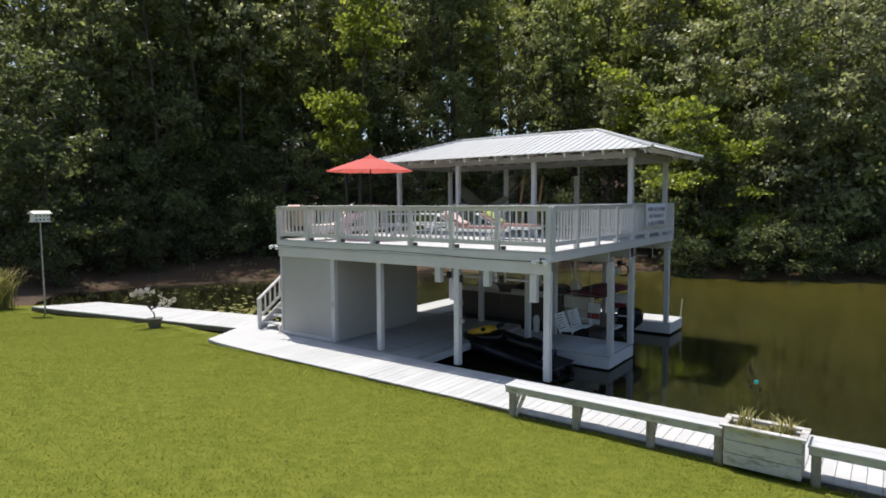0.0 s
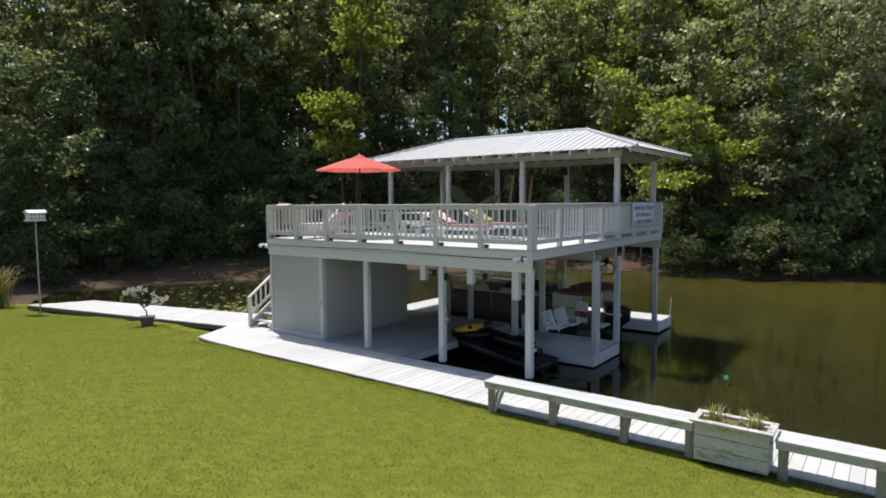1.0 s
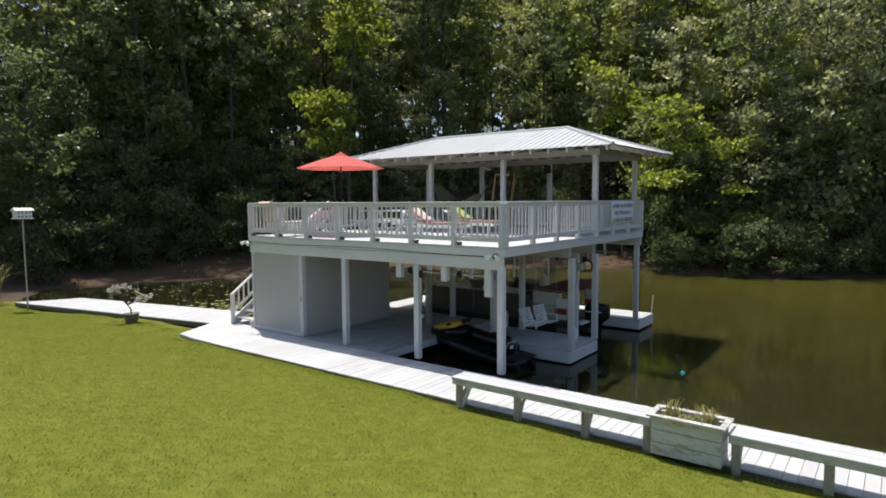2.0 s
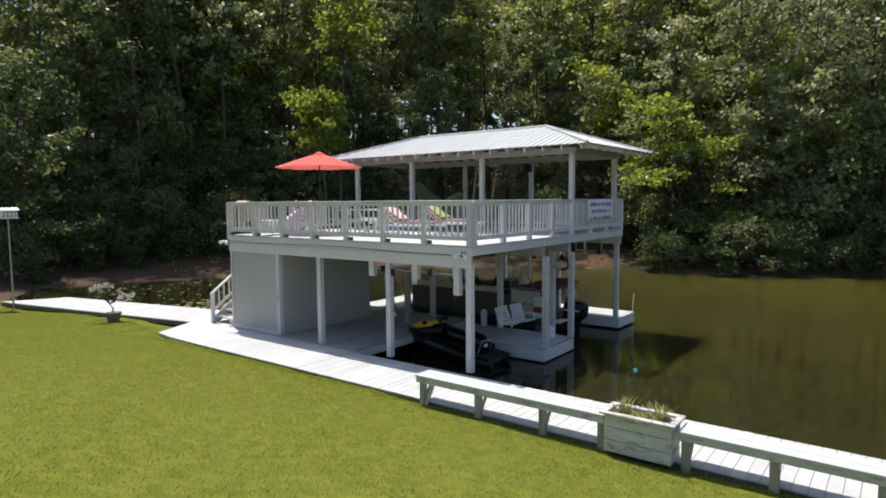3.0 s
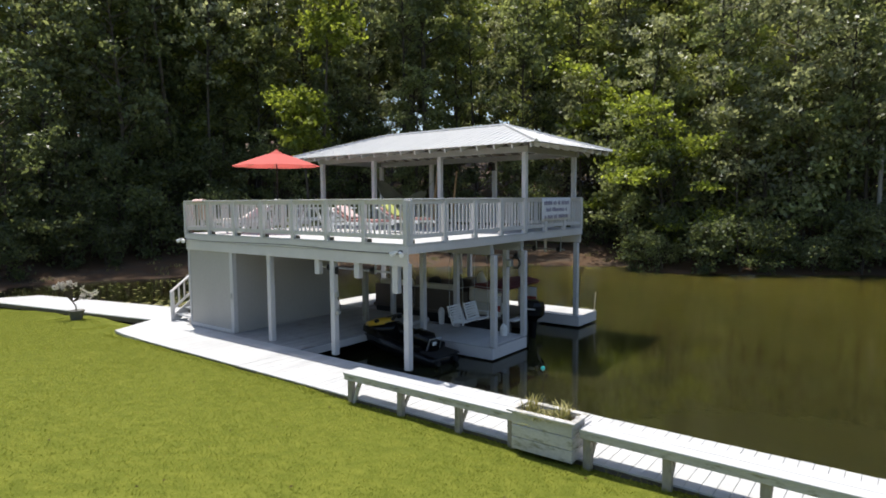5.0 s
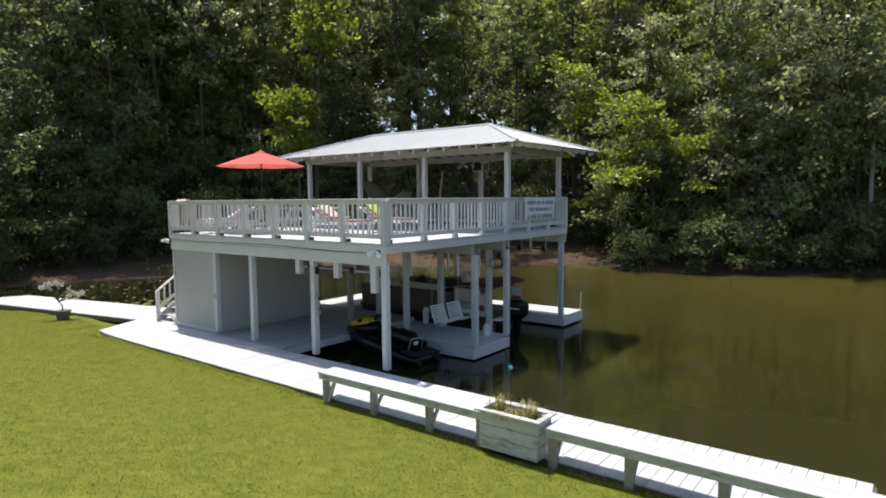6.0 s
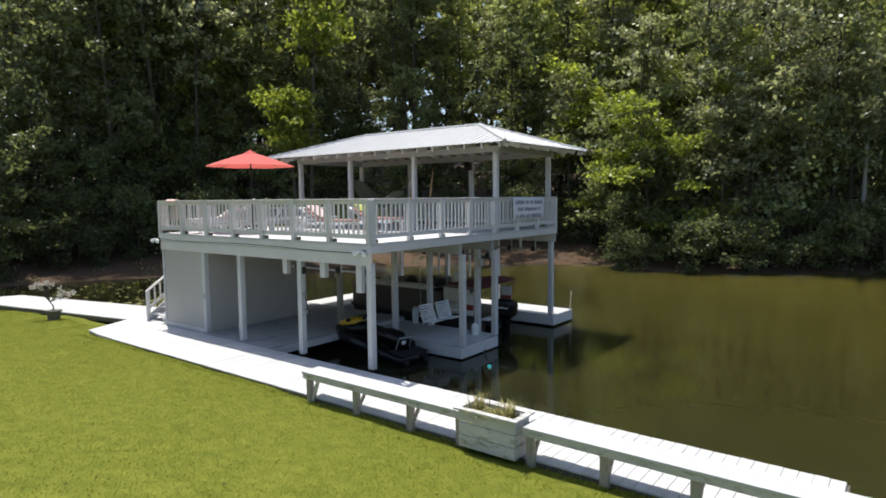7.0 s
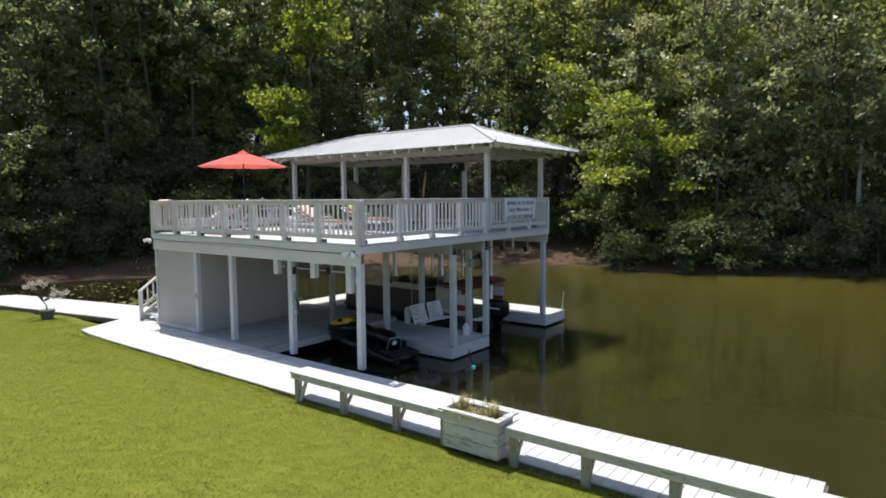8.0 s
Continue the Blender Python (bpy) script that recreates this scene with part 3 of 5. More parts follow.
def house_stairs():
    t = thing("staircase", (-15.55, 13.2, -0.004), "open grey timber stairs with a balustrade up to the roof deck", "stairs")
    n, rise, run = 15, (DECK_Z) / 15, 0.27
    y0 = 11.75
    for x in (-16.06, -15.1):
        bm = B()
        beam(bm, (x, y0 - 0.1, 0.02), (x, y0 + n * run - 0.1, DECK_Z - 0.05), 0.045, 0.26)
        part("stringer", bm, PAINT, t)
    for k in range(1, n):
        part("tread", box(B(), -16.08, -15.08, y0 + (k - 1) * run - 0.02, y0 + k * run, k * rise - 0.04, k * rise, 0.005), PLANK, t)
    part("newel_post", box(B(), -16.13, -16.03, y0 - 0.16, y0 - 0.06, -0.004, 0.94, 0.006), PAINT, t)
    slope = rise / run
    bm = B()
    beam(bm, (-16.08, y0 - 0.16, 0.90), (-16.08, y0 + n * run, 0.90 + slope * (n * run + 0.16)), 0.12, 0.04, 0.005)
    part("handrail", bm, PAINT, t)
    bm = B()
    beam(bm, (-16.08, y0 - 0.1, 0.36), (-16.08, y0 + n * run, 0.36 + slope * (n * run + 0.1)), 0.04, 0.08, 0.004)
    part("bottom_rail", bm, PAINT, t)
    for y in np.arange(y0 + 0.12, y0 + n * run, 0.19):
        z = slope * (y - y0 + 0.1)
        part("baluster", box(B(), -16.1, -16.06, y - 0.02, y + 0.02, 0.36 + z, 0.88 + z), PAINT, t)


RX0, RX1, RY0, RY1, EAVE, RIDGE = -15.7, -5.33, 16.05, 21.2, 5.30, 6.14


def house_roof():
    """The hipped metal roof on its columns: sheets with ribs, ridge and hip caps, rafters and beams."""
    roof = thing("pavilion_roof", ((RX0 + RX1) / 2, (RY0 + RY1) / 2, 2.83), "hipped pale metal roof on square grey columns over the deck", "pavilion")
    cm = shared("column", box(B(), -0.07, 0.07, -0.07, 0.07, DECK_Z + 0.001, 5.12, 0.01), POST)
    for x in (-15.0, -12.2, -9.3, -6.22):
        for y in (17.0, 20.18):
            piece("column", cm, pose(max(x, X0 + 0.14), y, 0), roof)
    for s in ((X0 + 0.02, X1 - 0.08, 16.93, 17.07), (X0 + 0.02, X1 - 0.08, 20.11, 20.25), (X0 + 0.05, X0 + 0.2, 17.075, 20.105), (X1 - 0.3, X1 - 0.16, 17.075, 20.105)):
        part("roof_beam", box(B(), *s, 5.12, 5.30, 0.006), JOIST, roof)
    run = (RY1 - RY0) / 2
    pitch = (RIDGE - EAVE) / run
    mid = (RY0 + RY1) / 2
    sides = [(Vector((RX0, RY0, EAVE)), Vector((1, 0, 0)), Vector((0, 1, pitch)), RX1 - RX0), (Vector((RX1, RY0, EAVE)), Vector((0, 1, 0)), Vector((-1, 0, pitch)), RY1 - RY0),
             (Vector((RX1, RY1, EAVE)), Vector((-1, 0, 0)), Vector((0, -1, pitch)), RX1 - RX0), (Vector((RX0, RY1, EAVE)), Vector((0, -1, 0)), Vector((1, 0, pitch)), RY1 - RY0)]
    step = 0.229
    for o, u, w, length in sides:
        nrm = u.cross(w).normalized()
        n = int(length / step)
        st = length / n
        for k in range(n):
            a, b = k * st, (k + 1) * st
            knots = [a] + [c for c in (run, length - run) if a < c < b] + [b]
            top = [(c, min(c, length - c, run)) for c in knots]
            out = [(a, -0.0), (b, -0.0)] + top[::-1]
            pts = []
            for c, h in out:
                p = o + u * c + w * h
                if not pts or (p - pts[-1]).length > 1e-3:
                    pts.append(p)
            if (pts[0] - pts[-1]).length < 1e-3:
                pts.pop()
            bm = B()
            if len(pts) >= 3:
                lo, hi = [bm.verts.new(p) for p in pts], [bm.verts.new(p + nrm * 0.012) for p in pts]
                bm.faces.new(lo[::-1])
                bm.faces.new(hi)
                for i in range(len(lo)):
                    j = (i + 1) % len(lo)
                    bm.faces.new((lo[i], lo[j], hi[j], hi[i]))
            c = (a + b) / 2
            h = min(c, length - c, run)
            if h > 0.1:
                beam(bm, o + u * c + nrm * 0.020 - w * 0.02, o + u * c + w * (h - 0.02) + nrm * 0.020, 0.05, 0.022, 0.006, nrm)
            part("roof_sheet", bm, ROOF, roof)
    ra, rb = Vector((RX0 + run, mid, RIDGE + 0.03)), Vector((RX1 - run, mid, RIDGE + 0.03))
    for name, p, q in (("ridge_cap", ra, rb), ("hip_cap", Vector((RX0, RY0, EAVE + 0.03)), ra), ("hip_cap", Vector((RX0, RY1, EAVE + 0.03)), ra),
                       ("hip_cap", Vector((RX1, RY0, EAVE + 0.03)), rb), ("hip_cap", Vector((RX1, RY1, EAVE + 0.03)), rb)):
        bm = B()
        tube(bm, [p, q], 0.05, 6)
        part(name, bm, ROOF, roof)
    # bare board sheathing added under the metal, its colour darkened for the eave shade
    for o, u, w, length in sides:
        nrm = u.cross(w).normalized()
        outline = [(0.05, 0.03), (length - 0.05, 0.03)] + ([(length - run, run - 0.02), (run, run - 0.02)] if length > 2 * run + 0.1 else [(run, run - 0.02)])
        bm = B()
        top, low = [bm.verts.new(o + u * c + w * h - nrm * 0.003) for c, h in outline], [bm.verts.new(o + u * c + w * h - nrm * 0.016) for c, h in outline]
        bm.faces.new(top)
        bm.faces.new(low[::-1])
        for i in range(len(top)):
            j = (i + 1) % len(top)
            bm.faces.new((low[i], low[j], top[j], top[i]))
        part("sheathing", bm, SHEATHING, roof, "bare grey-brown boards under the roof, darkened as its shade")
    # rafters with square tails under the eaves
    for x in np.arange(RX0 + 0.3, RX1, 0.58):
        h = min(x - RX0, RX1 - x, run)
        for y, s in ((RY0, 1), (RY1, -1)):
            bm = B()
            beam(bm, (x, y + s * 0.06, EAVE - 0.08 + 0.06 * pitch), (x, y + s * h, EAVE - 0.08 + h * pitch), 0.05, 0.15)
            part("rafter", bm, PAINT, roof)
    for y in np.arange(RY0 + 0.3, RY1, 0.58):
        h = min(y - RY0, RY1 - y, run)
        for x, s in ((RX0, 1), (RX1, -1)):
            bm = B()
            beam(bm, (x + s * 0.06, y, EAVE - 0.08 + 0.06 * pitch), (x + s * h, y, EAVE - 0.08 + h * pitch), 0.05, 0.15)
            part("rafter", bm, PAINT, roof)


house_posts()
house_deck()
house_rails()
house_closet()
house_stairs()
house_roof()

# ---- benches and planter along the lawn's edge ----


def bench(x0, x1, legs, label):
    t = thing("bench", ((x0 + x1) / 2, 9.72, 0), label, "bench", "benches along the boardwalk")
    for y0, y1 in ((9.50, 9.715), (9.723, 9.94)):
        part("seat_board", box(B(), x0, x1, y0, y1, 0.46, 0.505, 0.006), PLANK, t)
    part("front_apron", box(B(), x0 + 0.01, x1 - 0.01, 9.515, 9.553, 0.365, 0.459, 0.005), WEATHERED, t)
    part("back_apron", box(B(), x0 + 0.01, x1 - 0.01, 9.89, 9.928, 0.385, 0.459, 0.005), WEATHERED, t)
    for x, brace in legs:
        part("leg", box(B(), x - 0.06, x + 0.06, 9.555, 9.655, -0.45, 0.457, 0.008), LEGWOOD, t)
        part("crosspiece", box(B(), x - 0.02, x + 0.02, 9.656, 9.889, 0.36, 0.455, 0.004), WEATHERED, t)
        bm = B()
        beam(bm, (x + 0.03, 9.66, 0.08), (x + 0.03, 9.87, 0.37), 0.04, 0.06, 0.004)
        part("back_brace", bm, LEGWOOD, t)
        if brace:
            bm = B()
            beam(bm, (x + 0.06 * brace, 9.60, -0.10), (x + 0.28 * brace, 9.60, 0.43), 0.06, 0.05, 0.004, (0, 1, 0))
            part("brace", bm, WEATHERED, t)
    return t


bench(-5.88, -2.11, ((-5.76, 1), (-4.49, 0), (-3.2, 0), (-2.17, 0)), "long pale grey plank bench with weathered posts beside a planter")
bench(-1.0, 4.1, ((-0.9, 0), (0.23, 0), (1.4, 0), (2.6, 0)), "long pale grey plank bench running on past the planter")


def planter():
    x0, x1, y0, y1 = -2.09, -1.03, 9.38, 9.88
    t = thing("planter_box", (-1.56, 9.63, 0.0), "weathered grey timber planter box with spiky grassy plants", "planter")
    for k in range(3):
        z = -0.004 + k * 0.193
        part("side_board", box(B(), x0 + 0.03, x1 - 0.03, y0 + 0.03, y0 + 0.07, z, z + 0.184, 0.006), WEATHERED, t)
        part("side_board", box(B(), x0 + 0.03, x1 - 0.03, y1 - 0.07, y1 - 0.03, z, z + 0.184, 0.006), WEATHERED, t)
        part("end_board", box(B(), x0 + 0.03, x0 + 0.07, y0 + 0.072, y1 - 0.072, z, z + 0.184, 0.006), WEATHERED, t)
        part("end_board", box(B(), x1 - 0.07, x1 - 0.03, y0 + 0.072, y1 - 0.072, z, z + 0.184, 0.006), WEATHERED, t)
    for x in (x0 + 0.005, x1 - 0.075):
        for y in (y0 + 0.072, y1 - 0.148):
            part("corner_post", box(B(), x + 0.07 * (x < -1.5) - 0.07 * (x > -1.5), x + 0.07 + 0.07 * (x < -1.5) - 0.07 * (x > -1.5), y, y + 0.075, 0.004, 0.575, 0.006), WEATHERED, t)
    for s in ((x0 - 0.03, x1 + 0.03, y0 - 0.03, y0 + 0.07), (x0 - 0.03, x1 + 0.03, y1 - 0.07, y1 + 0.03), (x0 - 0.03, x0 + 0.07, y0 + 0.072, y1 - 0.072), (x1 - 0.07, x1 + 0.03, y0 + 0.072, y1 - 0.072)):
        part("rim_board", box(B(), *s, 0.577, 0.612, 0.006), WEATHERED, t)
    bm = B()
    box(bm, x0 + 0.071, x1 - 0.071, y0 + 0.071, y1 - 0.071, 0.05, 0.53)
    part("soil", bm, SOIL, t)


planter()


def blades(name, centre, count, height, spread, width, mat, seed, droop=0.6, label="", category="plant", r0=0.06):
    """A tuft of narrow arching leaves."""
    r = random.Random(seed)
    verts, faces = [], []
    cx, cy, cz = centre
    for _ in range(count):
        a, h, s = r.uniform(0, 2 * math.pi), height * r.uniform(0.5, 1.1), spread * r.uniform(0.2, 1.0)
        bx, by = cx + r.gauss(0, r0), cy + r.gauss(0, r0)
        dx, dy = math.cos(a), math.sin(a)
        base = len(verts)
        for k in range(5):
            f = k / 4
            out, up = s * f ** 1.4, h * (f - droop * 0.5 * f ** 3)
            w = width * (1 - f) ** 0.7 + 0.001
            px, py, pz = bx + dx * out, by + dy * out, cz + up
            verts += [(px - dy * w, py + dx * w, pz), (px + dy * w, py - dx * w, pz + 0.3 * w)]
            if k:
                i = base + 2 * k
                faces.append((i - 2, i - 1, i + 1, i))
    ob = new(name, raw_mesh(name, [(x - cx, y - cy, z - cz) for x, y, z in verts], faces, [mat]))
    ob.matrix_basis = pose(cx, cy, cz)
    return tagged(ob, label, category)


tagged(blades("grass_plant", (-1.83, 9.62, 0.50), 46, 0.46, 0.22, 0.009, REED, 3), "spiky pale green grass plant growing in the planter", "plant", "plants in the planter")
tagged(blades("grass_plant", (-1.30, 9.63, 0.50), 54, 0.40, 0.32, 0.010, REED, 4), "spiky pale green grass plant growing in the planter", "plant", "plants in the planter")
tagged(blades("grass_plant", (-1.56, 9.62, 0.52), 150, 0.13, 0.30, 0.012, REED, 6, r0=0.15), "spiky pale green grass plant growing in the planter", "plant", "plants in the planter")


def garden_ornament():
    t = thing("garden_stake", (-1.71, 9.75, 0.5), "thin dark metal garden stake with a turquoise glass ball", "ornament")
    bm = B()
    tube(bm, [(-1.71, 9.75, 0.50), (-1.705, 9.75, 1.0), (-1.71, 9.75, 1.19)], 0.006, 6)
    part("rod", bm, RUBBER, t)
    part("glass_ball", ball(B(), (-1.71, 9.75, 1.215), 0.036, 0.036, 0.036), TEAL, t, "turquoise glass ball", True)
    bm = B()
    tube(bm, [(-1.74, 9.75, 1.30), (-1.775, 9.75, 1.36), (-1.80, 9.75, 1.43), (-1.785, 9.75, 1.49)], [0.008, 0.02, 0.014, 0.004], 6)
    tube(bm, [(-1.71, 9.75, 1.25), (-1.74, 9.75, 1.30)], 0.006, 6)
    part("finial", bm, RUBBER, t, "dark curled metal finial", True)
    for s, a, b in ((-1, 1.08, 0.055), (1, 1.06, 0.045), (-1, 1.16, 0.08)):
        bm = B()
        tube(bm, [(-1.708, 9.75, a - 0.05), (-1.708 + s * b, 9.75, a), (-1.708 + s * b * 1.3, 9.75, a + 0.05)], 0.005, 5)
        ball(bm, (-1.708 + s * b * 1.3, 9.75, a + 0.05), 0.022, 0.008, 0.03, 8, 6)
        part("leaf_arm", bm, RUBBER, t)


garden_ornament()
# ---- lake shore by the lawn ----


def bird_house():
    x, y = -26.5, 9.45
    t = thing("bird_house", (x, y, -0.45), "white multi-hole bird house with a pale roof on a thin pole", "bird house")
    bm = B()
    tube(bm, [(x, y, -0.45), (x, y, 3.25)], [0.035, 0.028], 8)
    part("pole", bm, STEEL, t)
    part("tray", box(B(), x - 0.26, x + 0.26, y - 0.31, y + 0.31, 3.25, 3.28, 0.005), WHITE, t)
    body = part("body", box(B(), x - 0.2, x + 0.2, y - 0.27, y + 0.27, 3.281, 3.56, 0.008), WHITE, t)
    bm = B()
    sec = [[(x - 0.27, yy, 3.561), (x + 0.27, yy, 3.561), (x + 0.27, yy, 3.58), (x, yy, 3.68), (x - 0.27, yy, 3.58)] for yy in (y - 0.33, y + 0.33)]
    loft(bm, sec)
    part("roof", bm, WHITE, t)
    for z in (3.35, 3.49):
        part("ledge", box(B(), x + 0.201, x + 0.25, y - 0.26, y + 0.26, z - 0.045, z - 0.035), WHITE, body)
        for k in range(4):
            bm = B()
            tube(bm, [(x + 0.185, y - 0.195 + k * 0.13, z), (x + 0.206, y - 0.195 + k * 0.13, z)], 0.03, 10)
            part("entrance_hole", bm, RUBBER, body, "dark round entrance hole")


bird_house()


def potted_shrub():
    x, y, z = -19.78, 10.22, float(ground_height(-19.78, 10.2)) - 0.02
    t = thing("potted_shrub", (x, y, z), "pale half-bare shrub in a grey clay pot by the pier", "potted plant")
    bm = B()
    tube(bm, [(x, y, z), (x, y, z + 0.28), (x, y, z + 0.30), (x, y, z + 0.34)], [0.17, 0.23, 0.26, 0.26], 16)
    part("pot", bm, TERRA, t, "grey clay pot")
    r = random.Random(8)
    bm, verts, faces = B(), [], []
    fork = Vector((x - 0.10, y - 0.06, z + 0.62))
    tube(bm, [(x, y, z + 0.33), (x - 0.02, y, z + 0.5), fork], [0.024, 0.02, 0.016], 6)
    for ex, ey, ez, count in ((-0.42, -0.32, 1.16, 8), (-0.28, -0.1, 1.22, 5), (0.26, 0.20, 0.98, 7), (0.10, 0.28, 0.86, 3)):
        end = Vector((x + ex, y + ey, z + ez))
        for _ in range(count):
            tip = end + Vector((r.gauss(0, 0.11), r.gauss(0, 0.11), r.gauss(0, 0.07)))
            mid = fork.lerp(tip, 0.55) + Vector((r.gauss(0, 0.03), r.gauss(0, 0.03), 0.04))
            tube(bm, [fork, mid, tip], [0.010, 0.007, 0.003], 4)
            for _ in range(11):
                c = mid.lerp(tip, r.uniform(0.75, 1.1)) + Vector((r.gauss(0, 0.045), r.gauss(0, 0.045), r.gauss(0, 0.04)))
                u, v = Vector((r.gauss(0, 1), r.gauss(0, 1), r.gauss(0, 1))).normalized() * 0.05, Vector((r.gauss(0, 1), r.gauss(0, 1), r.gauss(0, 1))).normalized() * 0.035
                i = len(verts)
                verts += [tuple(c - u), tuple(c + v), tuple(c + u), tuple(c - v)]
                faces.append((i, i + 1, i + 2, i + 3))
    part("stems", bm, BARK, t)
    ob = new("foliage", raw_mesh("foliage", verts, faces, [PALELEAF]))
    under(ob, t, "pale dry leaves")


potted_shrub()
blades("pampas_grass", (-28.9, 8.5, float(ground_height(-28.9, 8.5)) - 0.02), 420, 2.7, 1.5, 0.022, REED, 12, 0.9, "large arching clump of pale ornamental grass on the lawn", "ornamental grass", 0.25)
r = np.random.default_rng(3)
verts, faces = [], []
for k in range(620):
    x, y = (r.uniform(-30, -17), r.uniform(13.2, 19.5)) if k < 190 else (r.normal(-19.6, 1.9), r.normal(14.9, 0.9))
    if lake_distance(x, y) > -0.3 or r.uniform() < 0.35:
        continue
    q, i = r.uniform(0.04, 0.11), len(verts)
    verts += [(x + q * math.cos(a), y + q * math.sin(a), WATER_Z + 0.006) for a in np.linspace(0.3, 6.0, 8)]
    faces.append(tuple(range(i, i + 8)))
tagged(new("lily_pads", raw_mesh("lily_pads", verts, faces, [PAD])), "scattered yellow-green floating lily pads", "lily pads", kind="stuff")

# ---- on the roof deck ----


def umbrella():
    cx, cy, z0, rim, top, rad = -13.03, 13.55, DECK_Z + 0.001, 4.86, 5.30, 1.33
    t = thing("patio_umbrella", (cx, cy, z0), "open faded red canvas patio umbrella on a pole", "umbrella")
    bm = B()
    tube(bm, [(cx, cy, z0 + 0.06), (cx, cy, top - 0.03)], 0.02, 10)
    part("pole", bm, RUBBER, t)
    bm = B()
    tube(bm, [(cx, cy, z0), (cx, cy, z0 + 0.05), (cx, cy, z0 + 0.08)], [0.26, 0.24, 0.05], 20)
    part("base", bm, RUBBER, t)
    bm = B()
    n = 8
    rows = []
    for f in (0.02, 0.35, 0.7, 1.0):
        row = []
        for k in range(n * 4):
            a = 2 * math.pi * (k / (n * 4)) + 0.2
            e = abs((k % 4) - 2) / 2                      # 1 on a rib, 0 between two ribs
            q = rad * f * (0.97 + 0.03 * e)
            row.append((cx + q * math.cos(a), cy + q * math.sin(a), top - (top - rim) * (f ** 1.12) - 0.015 * (1 - e) * f))
        rows.append([bm.verts.new(p) for p in row])
    for p, q in zip(rows, rows[1:]):
        for k in range(n * 4):
            bm.faces.new((p[k], p[(k + 1) % (n * 4)], q[(k + 1) % (n * 4)], q[k]))
    bm.faces.new(rows[0][::-1])
    bmesh.ops.recalc_face_normals(bm, faces=bm.faces)
    canopy = part("canopy", bm, RED, t)
    bm = B()
    tube(bm, [(cx, cy, top - 0.04), (cx, cy, top + 0.02), (cx, cy, top + 0.07)], [0.20, 0.06, 0.012], 12)
    part("vent_cap", bm, RED, canopy)
    for k in range(n):
        a = 2 * math.pi * k / n + 0.2
        bm = B()
        tube(bm, [(cx, cy, top - 0.06), (cx + 0.94 * rad * math.cos(a), cy + 0.94 * rad * math.sin(a), rim + 0.0)], 0.010, 5)
        part("rib", bm, WOOD, t)


umbrella()


def picnic_table(cx, cy, turn, length, label):
    """A long white table with a bench on either side."""
    t = thing("deck_table", (0, 0, DECK_Z + 0.001), label, "table", "tables on the deck")
    z = DECK_Z + 0.001
    for k in range(4):
        y = -0.36 + k * 0.19
        part("top_board", box(B(), -length / 2, length / 2, y, y + 0.18, z + 0.70, z + 0.74, 0.005), WHITE, t)
    for s in (-1, 1):
        part("seat_board", box(B(), -length / 2, length / 2, s * 0.68 - 0.13, s * 0.68 + 0.13, z + 0.42, z + 0.455, 0.005), WHITE, t)
    for x in (-length / 2 + 0.3, length / 2 - 0.3):
        part("cross_bar", box(B(), x - 0.02, x + 0.02, -0.75, 0.75, z + 0.33, z + 0.42, 0.004), WHITE, t)
        for s in (-1, 1):
            bm = B()
            beam(bm, (x + 0.045, s * 0.62, z), (x + 0.045, s * 0.2, z + 0.70), 0.04, 0.09)
            part("leg", bm, WHITE, t)
    t.matrix_basis = pose(cx, cy, DECK_Z + 0.001, 0, 0, turn)
    return t


picnic_table(-11.6, 14.2, 3, 1.9, "white slatted picnic table with attached benches on the deck")


def lounger(cx, cy, turn, mat, label, fold):
    """A chaise longue on low legs with a raised back and a thing laid over it."""
    z = DECK_Z + 0.001
    t = thing("lounge_chair", (0, 0, z), label, "lounge chair", "lounge chairs on the deck")
    for y in (-0.3, 0.3):
        part("side_rail", box(B(), -0.95, 0.95, y - 0.02, y + 0.02, z + 0.30, z + 0.36, 0.006), WHITE, t)
        for x in (-0.75, 0.8):
            part("leg", box(B(), x - 0.02, x + 0.02, y - 0.018, y + 0.018, z, z + 0.30, 0.004), WHITE, t)
    for k in range(9):
        x = -0.9 + k * 0.13
        part("slat", box(B(), x, x + 0.10, -0.28, 0.28, z + 0.362, z + 0.38, 0.004), WHITE, t)
    bm = B()
    d = Vector((0.72, 0, 0.34)).normalized()
    for k in range(6):
        p = Vector((0.32, 0, z + 0.39)) + d * (0.07 + 0.135 * k)
        beam(bm, p + Vector((0, -0.28, 0)), p + Vector((0, 0.28, 0)), 0.03, 0.10, 0.004, d)
    part("backrest", bm, WHITE, t)
    bm = B()
    loft(bm, [[(x, -0.27, zz), (x, 0.27, zz), (x, 0.27, zz + 0.06), (x, -0.27, zz + 0.06)] for x, zz in ((-0.9, z + 0.382), (-0.3, z + 0.382), (0.26, z + 0.385))])
    part("seat_cushion", bm, mat, t, "cushion")
    bm = B()
    off = Vector((-0.045, 0, 0.04))
    a, b = Vector((0.32, 0, z + 0.40)) + off, Vector((0.90, 0, z + 0.68)) + off
    beam(bm, a, b, 0.54, 0.06, 0.015, Vector((0, 0, 1)))
    part("back_cushion", bm, mat, t, "cushion")
    if fold is not None:
        bm = B()
        rows = []
        for i in range(9):
            f = i / 8
            p = (b + Vector((0.06, 0, 0.05))).lerp(a, f) + Vector((-0.06, 0, 0.05))
            rows.append([(p.x, -0.2 + 0.4 * j / 7 + 0.01 * math.sin(i * 1.7), p.z + 0.015 * math.sin(2.1 * j + i)) for j in range(8)])
        sheet(bm, rows, 0.012)
        part("towel", bm, fold, t, "towel laid over the backrest", True)
    t.matrix_basis = pose(cx, cy, z, 0, 0, turn)
    return t


